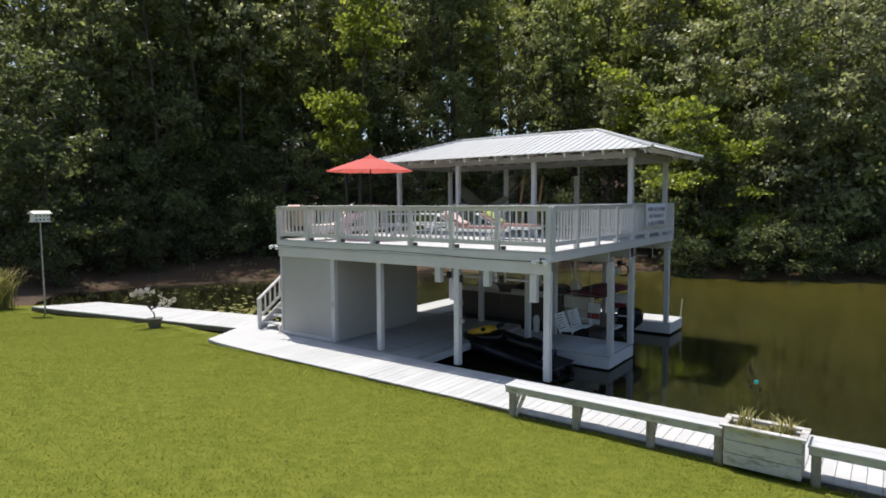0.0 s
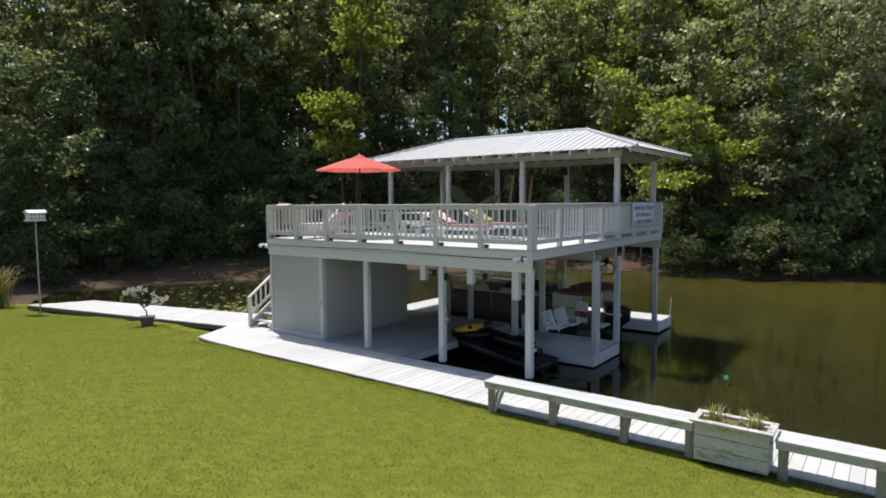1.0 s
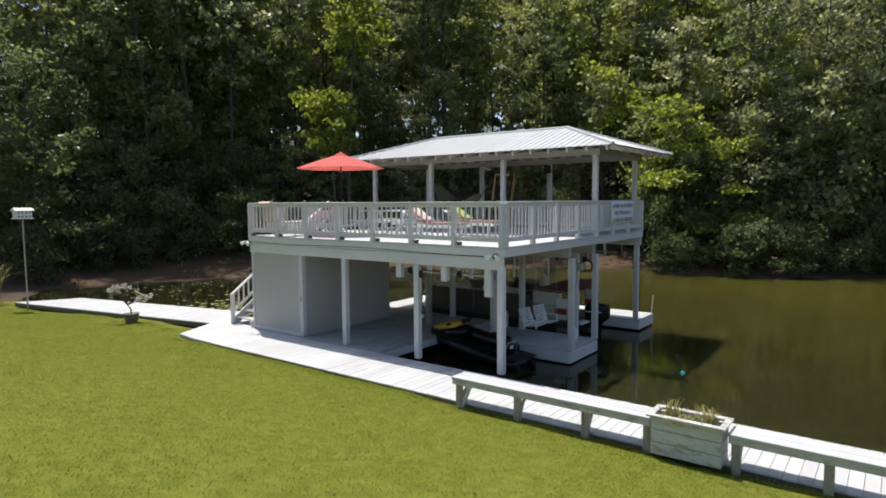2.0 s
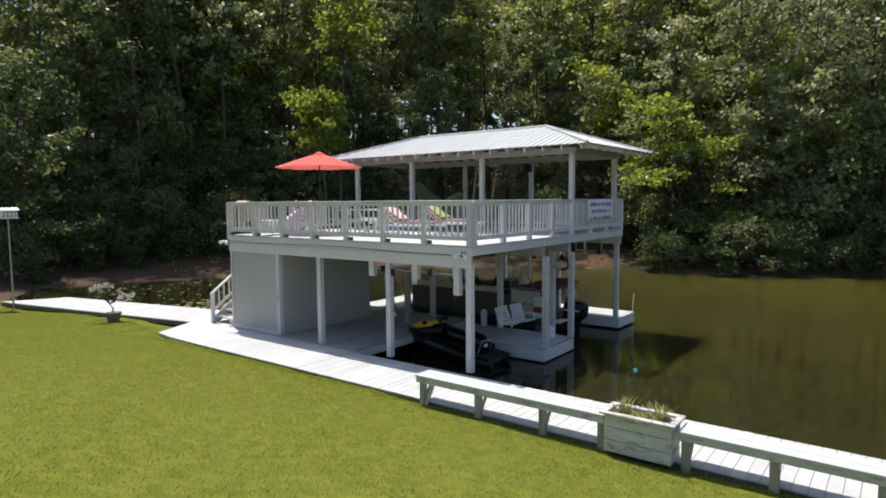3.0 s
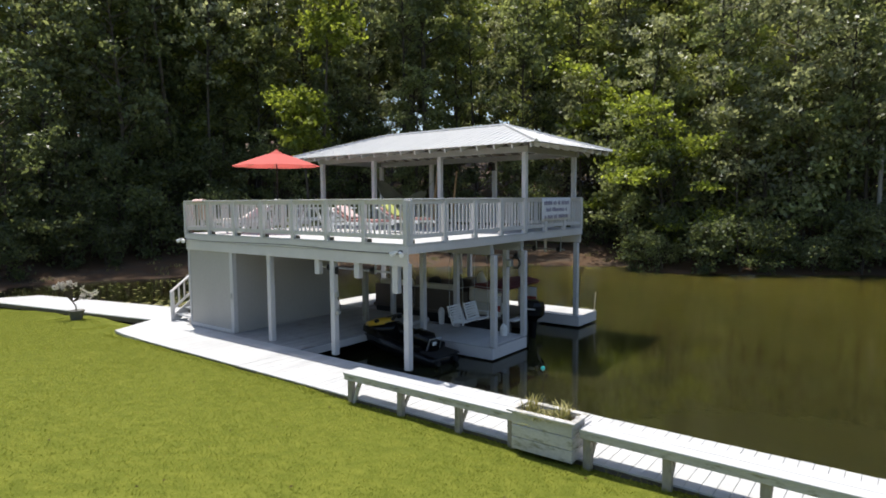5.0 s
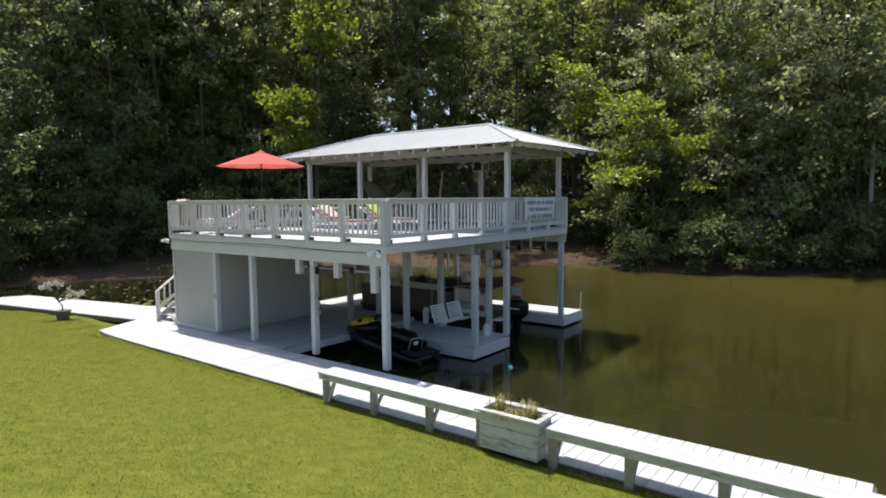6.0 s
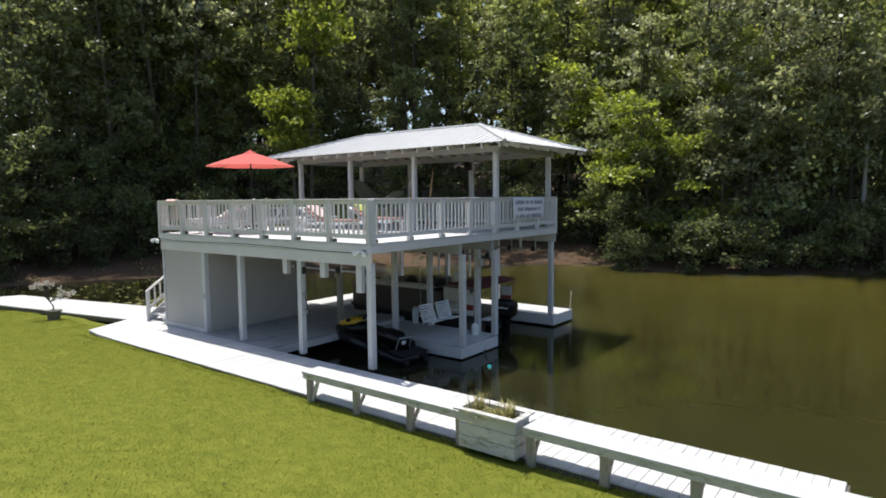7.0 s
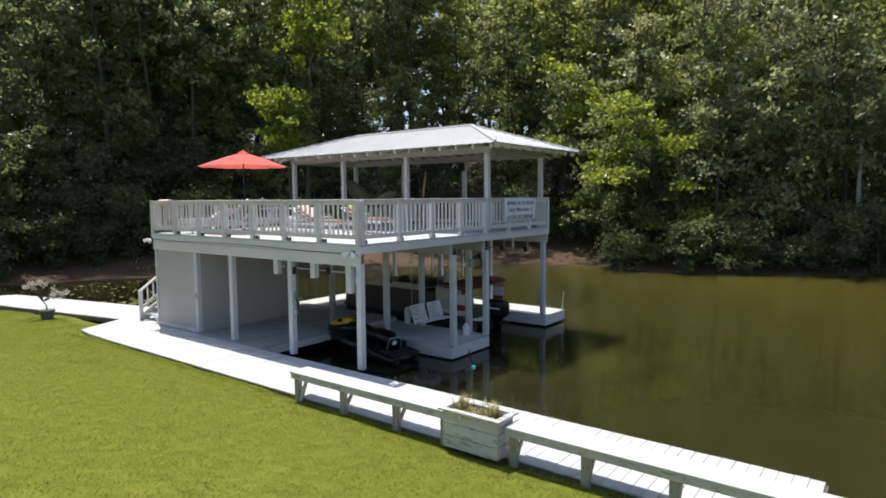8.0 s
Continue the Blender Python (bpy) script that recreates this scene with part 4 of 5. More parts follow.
lounger(-9.1, 13.25, 176, CUSHION, "white slatted lounge chair with red cushions and a pink towel", TOWEL_PINK)
lounger(-9.0, 14.95, 172, CUSHION, "white slatted lounge chair with red cushions and a yellow-green towel", TOWEL_GREEN)
lounger(-13.6, 12.6, 95, TOWEL_WHITE, "white slatted lounge chair with pale cushions near the railing", None)

bm = B()
rows = []
for i in range(15):
    f = i / 14
    x = -14.45 + 0.52 * f
    rows.append([(x + 0.015 * math.sin(k), Y0 + 0.02 + y, z + 0.01 * math.sin(2.2 * i + k)) for k, (y, z) in enumerate(((-0.085, 3.62), (-0.087, 3.80), (-0.04, 3.845), (0.04, 3.85), (0.088, 3.80), (0.095, 3.5), (0.10, 3.24)))])
sheet(bm, rows, 0.012)
for v in bm.verts:                                     # the outer end is only a short flap
    if v.co.y < Y0 - 0.05 and v.co.z < 3.7:
        v.co.z = 3.77
tagged(part("towel", bm, TOWEL_PINK, smooth=True), "pink and white towel hung over the deck railing", "towel")


def hammock():
    """A sling hammock between two crossed wooden stands under the roof."""
    t = thing("hammock", (-9.9, 18.4, DECK_Z + 0.001), "olive cloth hammock slung between pavilion columns and wooden poles", "hammock")
    a, b = Vector((-12.5, 17.55, 4.45)), Vector((-11.0, 18.25, 4.05))
    rows = []
    for i in range(17):
        f = i / 16
        p = a.lerp(b, f) - Vector((0, 0, 0.75 * (1 - (2 * f - 1) ** 2)))
        w = 0.12 + 0.48 * math.sin(math.pi * f) ** 0.6
        rows.append([(p.x, p.y + w * s, p.z + 0.20 * w * s * s * 2) for s in (-1, -0.6, -0.2, 0.2, 0.6, 1)])
    bm = B()
    sheet(bm, rows, 0.01)
    part("sling", bm, MESHCLOTH, t, smooth=True)
    for x, y in ((-10.5, 18.1), (-10.05, 18.6)):
        bm = B()
        tube(bm, [(x, y, DECK_Z + 0.005), (x + 0.08, y, 3.7), (x + 0.22, y + 0.02, 4.75)], [0.05, 0.045, 0.03], 8)
        part("wooden_pole", bm, WOOD, t, "tapered honey-coloured wooden pole")
    bm = B()
    tube(bm, [(-11.0, 18.25, 4.05), (-10.3, 18.12, 4.60)], 0.012, 5)
    part("rope", bm, MESHCLOTH, t)
    bm = B()
    tube(bm, [(-12.5, 17.55, 4.45), (-12.26, 17.07, 4.85)], 0.012, 5)
    part("rope", bm, MESHCLOTH, t)


hammock()


def loudspeaker():
    x, y, z = -9.3, 20.03, 4.78
    t = thing("loudspeaker", (x, y, z), "small black outdoor loudspeaker fixed to a pavilion column", "loudspeaker")
    bm = B()
    loft(bm, [[(x + 0.11 * a, y - 0.13, zz) for a, zz in ((-1, z), (1, z), (0.8, z + 0.30), (-0.8, z + 0.30))], [(x + 0.09 * a, y + 0.06, zz) for a, zz in ((-1, z + 0.02), (1, z + 0.02), (0.8, z + 0.28), (-0.8, z + 0.28))]])
    part("cabinet", bm, RUBBER, t)
    for dz, q in ((0.10, 0.075), (0.22, 0.035)):
        bm = B()
        tube(bm, [(x, y - 0.131, z + dz), (x, y - 0.14, z + dz)], q, 12)
        part("cone", bm, BLACK, t)


loudspeaker()


def banner():
    """A vinyl banner tied to the railing; its lettering is only bars."""
    x = X1 + 0.055
    t = thing("banner_sign", (x, 18.4, 3.12), "white vinyl banner with dark lettering tied to the railing", "sign")
    rows = [[(x + 0.008 * math.sin(3 * i + j), 17.48 + 1.86 * i / 12, 3.13 + 0.67 * j / 5) for j in range(6)] for i in range(13)]
    bm = B()
    sheet(bm, rows, 0.006)
    part("cloth", bm, SIGN, t, smooth=True)
    rnd = random.Random(4)
    for z, h, y, end in ((3.60, 0.13, 17.60, 19.22), (3.40, 0.12, 17.74, 19.08), (3.19, 0.12, 17.64, 19.18)):
        while y < end:
            w = rnd.uniform(0.025, 0.06)
            part("print_bar", box(B(), x + 0.014, x + 0.018, y, y + w, z, z + h * rnd.uniform(0.7, 1)), INK, t)
            y += w + (0.022 if rnd.random() < 0.82 else 0.10)


banner()


def flood_light(x, y, z, flip):
    t = thing("flood_light", (x, y, z), "twin-headed white outdoor flood light fixed to the fascia", "flood light", "flood lights")
    part("plate", box(B(), x - 0.06, x + 0.06, y + 0.04, y + 0.062, z - 0.06, z + 0.06, 0.008), RUBBER, t)
    for s in (-1, 1):
        bm = B()
        tube(bm, [(x, y + 0.04, z), (x + 0.08 * s, y - 0.04, z + 0.01)], 0.015, 6)
        part("arm", bm, STEEL, t)
        p, d = Vector((x + 0.08 * s, y - 0.05, z + 0.01)), Vector((0.75 * s, -0.5, -0.42)).normalized()
        bm = B()
        tube(bm, [p - d * 0.05, p, p + d * 0.07, p + d * 0.11], [0.022, 0.036, 0.052, 0.056], 12)
        lamp = part("lamp_head", bm, WHITE, t, smooth=False)
        bm = B()
        tube(bm, [p + d * 0.111, p + d * 0.118], 0.048, 12)
        part("lens", bm, LAMPGLASS, lamp)


flood_light(-6.17, 11.49, 2.63, 1)
flood_light(-14.98, 11.49, 2.62, 1)
bm = B()
pts = [(-14.9 + 8.7 * f, Y0 - 0.027, 2.655 - 0.02 * math.sin(9 * f) - 0.03 * f) for f in np.linspace(0, 1, 20)]
tube(bm, pts, 0.008, 5)
tagged(part("cable", bm, RUBBER), "thin dark electric cable along the fascia board", "cable")

# ---- under the deck ----


def jet_ski():
    """A watercraft along the slip: a lofted hull, hood, seat, handlebars, rear platform."""
    cx, cy, z = -8.56, 14.10, WATER_Z - 0.06
    t = thing("jet_ski", (cx, cy, z), "black personal watercraft with a yellow hood floating in the slip", "jet ski")

    def section(x, w, keel, chine, deck):
        return [(cx + x, cy + a * w, z + b) for a, b in ((0, keel), (0.55, keel + 0.07), (0.95, chine), (1.0, chine + 0.10), (0.86, deck), (0.3, deck + 0.03), (-0.3, deck + 0.03), (-0.86, deck), (-1.0, chine + 0.10), (-0.95, chine), (-0.55, keel + 0.07))]

    bm = B()
    loft(bm, [section(-1.6, 0.06, 0.34, 0.40, 0.50), section(-1.35, 0.30, 0.16, 0.32, 0.56), section(-0.9, 0.50, 0.06, 0.26, 0.60), section(-0.2, 0.60, 0.0, 0.24, 0.58), section(0.7, 0.60, 0.0, 0.24, 0.50), section(1.55, 0.55, 0.02, 0.24, 0.44), section(1.62, 0.50, 0.06, 0.25, 0.40)])
    hull = part("hull", bm, BLACK, t, smooth=True)
    bm = B()

    def hood(x, w, low, high):
        return [(cx + x, cy + a * w, z + b) for a, b in ((-1, low), (1, low), (0.8, (low + high) / 2 + 0.05), (0.4, high), (-0.4, high), (-0.8, (low + high) / 2 + 0.05))]

    loft(bm, [hood(-1.34, 0.22, 0.58, 0.66), hood(-1.05, 0.34, 0.64, 0.82), hood(-0.75, 0.30, 0.70, 0.92), hood(-0.55, 0.2, 0.74, 0.93)])
    part("hood", bm, YELLOW, t, "glossy yellow hood", True)
    bm = B()
    loft(bm, [hood(-1.5, 0.10, 0.49, 0.53), hood(-1.15, 0.36, 0.54, 0.66), hood(-0.7, 0.42, 0.56, 0.78), hood(-0.30, 0.30, 0.58, 0.90), hood(-0.2, 0.22, 0.58, 0.84)])
    part("front_cover", bm, BLACK, t, smooth=True)
    bm = B()
    loft(bm, [hood(-0.26, 0.16, 0.58, 0.90), hood(0.1, 0.19, 0.56, 0.86), hood(0.5, 0.21, 0.54, 0.84), hood(0.62, 0.22, 0.52, 0.92), hood(1.1, 0.21, 0.50, 0.90), hood(1.22, 0.17, 0.48, 0.76)])
    part("seat", bm, BLACK, t, "black padded seat", True)
    for s in (-1, 1):
        bm = B()
        loft(bm, [[(cx + x, cy + s * (0.42 + a * 0.10), z + b) for a, b in ((-1, 0.47), (1, 0.47), (1, 0.58), (-0.4, 0.61))] for x in (-0.5, 0.3, 1.1)])
        part("footwell_side", bm, BLACK, t)
    bm = B()
    tube(bm, [(cx - 0.45, cy, z + 0.92), (cx - 0.33, cy, z + 1.06)], 0.05, 8)
    stem = part("steering_stem", bm, RUBBER, t)
    bm = B()
    tube(bm, [(cx - 0.22, cy - 0.38, z + 1.10), (cx - 0.33, cy - 0.15, z + 1.07), (cx - 0.33, cy + 0.15, z + 1.07), (cx - 0.22, cy + 0.38, z + 1.10)], 0.02, 8)
    part("handlebar", bm, RUBBER, stem)
    for s in (-1, 1):
        bm = B()
        ball(bm, (cx - 0.62, cy + s * 0.42, z + 0.90), 0.05, 0.09, 0.055)
        part("mirror", bm, BLACK, t, smooth=True)
    part("rear_platform", box(B(), cx + 1.1, cx + 1.68, cy - 0.46, cy + 0.46, z + 0.45, z + 0.485, 0.012), RUBBER, t)
    bm = B()
    tube(bm, [(cx + 1.16, cy - 0.24, z + 0.48), (cx + 1.24, cy - 0.22, z + 0.80), (cx + 1.24, cy + 0.22, z + 0.80), (cx + 1.16, cy + 0.24, z + 0.48)], 0.018, 6)
    part("grab_rail", bm, STEEL, t)
    part("badge", box(B(), cx + 1.235, cx + 1.26, cy - 0.12, cy + 0.02, z + 0.62, z + 0.72, 0.01), WHITE, t, "small white badge")
    for s in (-1, 1):
        bm = B()
        tube(bm, [(cx + 1.6, cy + s * 0.34, z + 0.30), (cx + 1.72, cy + s * 0.34, z + 0.30)], 0.07, 10)
        part("sponson", bm, RUBBER, t)
        bm = B()
        beam(bm, (cx - 1.0, cy + s * 0.50, z + 0.45), (cx + 0.9, cy + s * 0.595, z + 0.40), 0.014, 0.05)
        part("side_stripe", bm, RUBBER, hull)
    t.matrix_basis = pose(cx, cy + 0.12, z, 0, 5, -7) @ Matrix.Diagonal((1.05, 1.0, 1.0, 1))


jet_ski()


def porch_seat():
    """A white slatted double swing seat hung from the deck's joists."""
    z = -0.116
    t = thing("porch_swing", (-7.45, 15.8, z + 0.42), "white slatted porch swing with two leaning backs hung on chains", "porch swing")
    for k, (y0, y1) in enumerate(((15.19, 15.77), (15.81, 16.39))):
        d = Vector((-0.26 + 0.06 * k, 0, 0.62)).normalized()
        base = Vector((-7.50 + 0.08 * k, 0, z + 0.42))
        back = None
        for q in (y0 + 0.03, y1 - 0.03):
            bm = B()
            beam(bm, base + Vector((0, q, -0.06)), base + d * 0.50 + Vector((0, q, 0)), 0.04, 0.05, 0.004, (1, 0, 0))
            back = part("back_stile", bm, WHITE, t)
        for j in range(7):
            p = base + d * (0.05 + 0.072 * j) + Vector((0.035, 0, 0.0))
            bm = B()
            beam(bm, p + Vector((0, y0, 0)), p + Vector((0, y1, 0)), 0.018, 0.052, 0.004, d)
            part("back_slat", bm, WHITE, t)
        for j in range(4):
            x = base.x + 0.02 + j * 0.10
            part("seat_slat", box(B(), x, x + 0.082, y0, y1, z + 0.42 + 0.012 * j, z + 0.44 + 0.012 * j, 0.004), WHITE, t)
    for y in (15.17, 16.41):
        bm = B()
        beam(bm, (-7.62, y, z + 0.60), (-7.08, y, z + 0.62), 0.06, 0.025, 0.004)
        part("armrest", bm, WHITE, t)
        part("arm_post", box(B(), -7.14, -7.10, y - 0.018, y + 0.018, z + 0.40, z + 0.61, 0.004), WHITE, t)
        for x in (-7.58, -7.12):
            bm = B()
            tube(bm, [(x, y, z + 0.62), (x - 0.02, y, 2.0), (-7.35, y, BEAM_Z + 0.26)], 0.007, 5)
            part("chain", bm, STEEL, t)


porch_seat()
bm = B()
tube(bm, [(-8.95, 16.55, -0.116), (-8.95, 16.55, 0.26), (-8.95, 16.55, 0.32), (-8.95, 16.55, 0.40)], [0.09, 0.105, 0.10, 0.05], 14)
tagged(part("water_jug", bm, WHITE), "tall pale plastic jug standing on the dock", "jug")
bm = B()
tube(bm, [(-6.5, 16.3, -0.116), (-6.5, 16.3, 0.1), (-6.5, 16.3, 0.18), (-6.5, 16.3, 0.22)], [0.10, 0.11, 0.07, 0.03], 14)
tagged(part("bait_bottle", bm, WHITE), "squat white plastic bottle standing on the dock", "bottle")


def pontoon_boat():
    """A pontoon boat in the inner slip: tubes, deck, fence panels, seats, console, folded canopy, outboard motor."""
    x0, x1, y0, y1, z = -12.5, -7.2, 17.15, 19.45, 0.10
    t = thing("pontoon_boat", ((x0 + x1) / 2, (y0 + y1) / 2, WATER_Z - 0.2), "taupe and white pontoon boat with a folded maroon canopy", "boat")
    for y in (y0 + 0.4, y1 - 0.4):
        bm = B()
        tube(bm, [(x0 - 0.3, y, z - 0.12), (x0 + 0.1, y, z - 0.24), (x0 + 0.5, y, z - 0.32), (x1, y, z - 0.32), (x1 + 0.1, y, z - 0.32)], [0.03, 0.19, 0.30, 0.30, 0.2], 16)
        part("pontoon", bm, DULL, t, "dull dark aluminium float tube", True)
    part("deck", box(B(), x0, x1 + 0.25, y0, y1, z - 0.03, z + 0.06, 0.015), TAUPE, t)
    part("swim_platform", box(B(), x1 + 0.255, x1 + 0.50, y0 + 0.1, y1 - 1.6, z - 0.02, z + 0.04, 0.01), WHITE, t)
    for y, s in ((y0, 1), (y1, -1)):
        ya, yb = (y + 0.02, y + 0.06) if s > 0 else (y - 0.06, y - 0.02)
        for k, (a, b, m) in enumerate(((x0 + 0.1, x0 + 1.9, TAUPE), (x0 + 1.94, x0 + 4.1, TAUPE), (x0 + 4.95, x1 + 0.05, WHITE))):
            panel = part("fence_panel", box(B(), a, b, ya, yb, z + (0.064 if m is TAUPE else 0.10), z + 0.74, 0.012), m, t, "taupe panel" if m is TAUPE else "white panel")
            if m is WHITE:
                part("stripe", box(B(), a + 0.01, b - 0.01, ya - 0.004, ya + 0.01, z + 0.26, z + 0.44), REDSTRIPE, panel, "red stripe")
            bm = B()
            yy = (ya + yb) / 2
            tube(bm, [(a, yy, z + 0.06), (a, yy, z + 0.75), (b, yy, z + 0.75), (b, yy, z + 0.06)], 0.013, 6)
            part("fence_rail", bm, DULL, panel)
    for a, b in ((x0 + 0.25, x0 + 1.7), (x0 + 2.2, x0 + 3.6), (x1 - 1.2, x1 - 0.2)):
        seat = part("couch", box(B(), a, b, y0 + 0.10, y0 + 0.62, z + 0.062, z + 0.45, 0.05), CREAM, t, "cream vinyl couch")
        part("backrest", box(B(), a, b, y0 + 0.08, y0 + 0.24, z + 0.452, z + 0.93, 0.06), CREAM, seat)
        part("piping", box(B(), a + 0.1, b - 0.1, y0 + 0.242, y0 + 0.252, z + 0.56, z + 0.80), TAUPE, seat)
    part("couch", box(B(), x0 + 0.3, x0 + 1.8, y1 - 0.62, y1 - 0.10, z + 0.062, z + 0.45, 0.05), CREAM, t)
    part("console", box(B(), x0 + 2.7, x0 + 3.35, y1 - 0.95, y1 - 0.15, z + 0.062, z + 0.95, 0.05), TAUPE, t)
    bm = B()
    tube(bm, [(x0 + 3.52 + 0.0, y1 - 0.55 + 0.19 * math.cos(a), z + 0.95 + 0.19 * math.sin(a)) for a in np.linspace(0, 2 * math.pi, 17)], 0.016, 6)
    part("steering_wheel", bm, RUBBER, t)
    for k, (x, y) in enumerate(((x0 + 3.95, y1 - 0.55), (x0 + 3.95, y0 + 0.95))):
        chair = part("captain_chair", box(B(), x - 0.24, x + 0.24, y - 0.24, y + 0.24, z + 0.062, z + 0.52, 0.06), CREAM, t)
        bm = B()
        box(bm, x + 0.16, x + 0.26, y - 0.23, y + 0.23, z + 0.50, z + 0.98, 0.04)
        part("chair_back", bm, TAUPE, chair)
    # black strip below the near fence, for underside shade; gear heaped on the seats
    part("side_skirt", box(B(), x0 + 0.15, x1 - 0.3, y0 + 0.005, y0 + 0.035, z - 0.40, z - 0.032, 0.01), RUBBER, t, "black strip for the shaded underside")
    for k, (gx, gy, gw, gh, gm) in enumerate(((x0 + 0.75, y0 + 0.42, 0.34, 0.22, RUBBER), (x0 + 1.35, y0 + 0.40, 0.22, 0.30, CREAM), (x0 + 2.45, y0 + 0.5, 0.30, 0.34, RUBBER), (x0 + 2.95, y0 + 0.42, 0.26, 0.24, TAUPE), (x0 + 3.4, y0 + 0.45, 0.24, 0.38, RUBBER), (x0 + 4.35, y0 + 0.5, 0.2, 0.46, CREAM))):
        bm = B()
        ball(bm, (gx, gy, z + 0.45 + gh), gw, 0.17, gh, 10, 7)
        for v in bm.verts:
            v.co += Vector((0.03 * math.sin(9 * v.co.z + k), 0, 0.03 * math.sin(11 * v.co.x + 2 * k)))
        part("heaped_cover", bm, gm, t, "crumpled cover heaped on a seat", True)
    # folded canopy at the stern, with its tube frame
    bm = B()
    secs = []
    for f in np.linspace(0, 1, 9):
        y = y0 + 0.05 + (y1 - y0 - 0.1) * f
        q = 0.17 + 0.03 * math.sin(7 * f)
        secs.append([(x1 - 1.0 + 1.1 * a, y, z + 1.0 + 0.55 * q * b - 0.02 * a) for a, b in ((0, -0.7), (0.5, -0.9), (1.0, -0.8), (1.08, 0.1), (0.75, 0.9), (0.3, 0.7), (0, 0.3))])
    loft(bm, secs)
    part("folded_canopy", bm, MAROON, t, "folded maroon canvas canopy")
    for y in (y0 + 0.05, y1 - 0.05):
        bm = B()
        tube(bm, [(x1 - 2.0, y, z + 0.75), (x1 - 0.9, y, z + 0.98), (x1 + 0.1, y, z + 0.95)], 0.014, 6)
        part("canopy_bow", bm, ALU, t)
    # outboard motor
    mx, my = x1 + 0.66, (y0 + y1) / 2 - 0.25
    bm = B()

    def cowl(zz, lx, wy):
        return [(mx + lx * a, my + wy * b, zz) for a, b in ((-1, -0.7), (-0.6, -1), (0.5, -1), (1, -0.55), (1, 0.55), (0.5, 1), (-0.6, 1), (-1, 0.7))]

    loft(bm, [cowl(z + 0.02, 0.24, 0.16), cowl(z + 0.12, 0.34, 0.22), cowl(z + 0.40, 0.36, 0.23), cowl(z + 0.52, 0.31, 0.20), cowl(z + 0.57, 0.22, 0.14)])
    motor = part("outboard_motor", bm, BLACK, t, "black outboard motor cowl")
    bm = B()
    loft(bm, [cowl(z - 0.75, 0.10, 0.04), cowl(z - 0.1, 0.13, 0.07), cowl(z + 0.019, 0.2, 0.13)])
    part("motor_leg", bm, BLACK, motor)
    part("motor_band", box(B(), mx - 0.30, mx + 0.22, my - 0.243, my - 0.233, z + 0.30, z + 0.34), WHITE, motor, "pale trim band")
    part("motor_bracket", box(B(), x1 + 0.26, mx - 0.1, my - 0.14, my + 0.14, z - 0.2, z + 0.1, 0.01), RUBBER, motor)


pontoon_boat()


def lift_gear():
    """The hoist over the slips: shafts, drums, a motor box, hanging cables and pale poles."""
    t = thing("boat_hoist", (-9.5, 13.3, BEAM_Z), "galvanised boat hoist shaft with motor hung below the deck", "boat hoist")
    for y in (11.95, 17.0, 19.7):
        bm = B()
        tube(bm, [(-9.4, y, 2.12), (-6.3, y, 2.12)], 0.025, 8)
        shaft = part("shaft", bm, STEEL, t)
        for x in (-8.9, -7.4, -6.5):
            bm = B()
            tube(bm, [(x - 0.05, y, 2.12), (x + 0.05, y, 2.12)], 0.085, 12)
            part("drum", bm, RUBBER, shaft)
            part("hanger", box(B(), x + 0.06, x + 0.08, y - 0.03, y + 0.03, 2.05, BEAM_Z + 0.27), STEEL, shaft)
    part("motor_box", box(B(), -6.40, -6.24, 16.24, 16.42, 1.86, 2.08, 0.03), STEEL, t)
    bm = B()
    tube(bm, [(-6.2 + 0.16 * math.cos(a), 16.42 + 0.0 * a, 1.98 + 0.16 * math.sin(a)) for a in np.linspace(0, 6.283, 15)], 0.025, 6)
    part("hoist_wheel", bm, RUBBER, t)
    for x, y, z0 in ((-10.6, 19.9, 1.0), (-9.2, 19.9, 1.0), (-7.1, 19.9, 2.0)):
        bm = B()
        tube(bm, [(x, y, z0), (x, y, BEAM_Z + 0.27)], 0.045, 8)
        part("guide_pole", bm, WHITE, t)


lift_gear()


def fittings():
    """Small boxes and a hose on the slip's front post."""
    x, y = -8.48 + 0.077, Y0 + 0.11
    for z, w, h, name, cat in ((2.0, 0.06, 0.18, "switch_box", "switch"), (1.45, 0.05, 0.12, "power_outlet", "outlet"), (1.02, 0.10, 0.10, "hose_bib", "tap")):
        t = part(name, box(B(), x, x + w, y - 0.05, y + 0.05, z, z + h, 0.012), STEEL if z < 1.9 else RUBBER)
        outlet = t if name == "power_outlet" else None
        if outlet:
            bm = B()
            tube(bm, [(x + 0.04, y, 1.44), (x + 0.10, y, 1.3), (x + 0.13, y + 0.02, 1.15), (x + 0.06, y, 1.06)], 0.012, 6)
            part("cord", bm, RUBBER, outlet, "black cord")
        tagged(t, "small " + ("dark" if z > 1.9 else "grey") + " metal fitting on a boathouse post", cat)
    bm = B()
    tube(bm, [(-5.95, 21.3, -0.099), (-5.9, 21.3, 0.55)], 0.022, 8)
    tagged(part("marker_stake", bm, CREAM), "thin pale stake standing on the end of the pier", "stake")
    bm = B()
    tube(bm, [(1.0, 45.2, 0.0), (1.05, 45.2, 3.5), (1.07, 45.25, 7.0)], [0.14, 0.12, 0.10], 10)
    tagged(part("dead_trunk", bm, LEGWOOD), "bare pale dead tree trunk at the wood's edge", "tree trunk")


fittings()

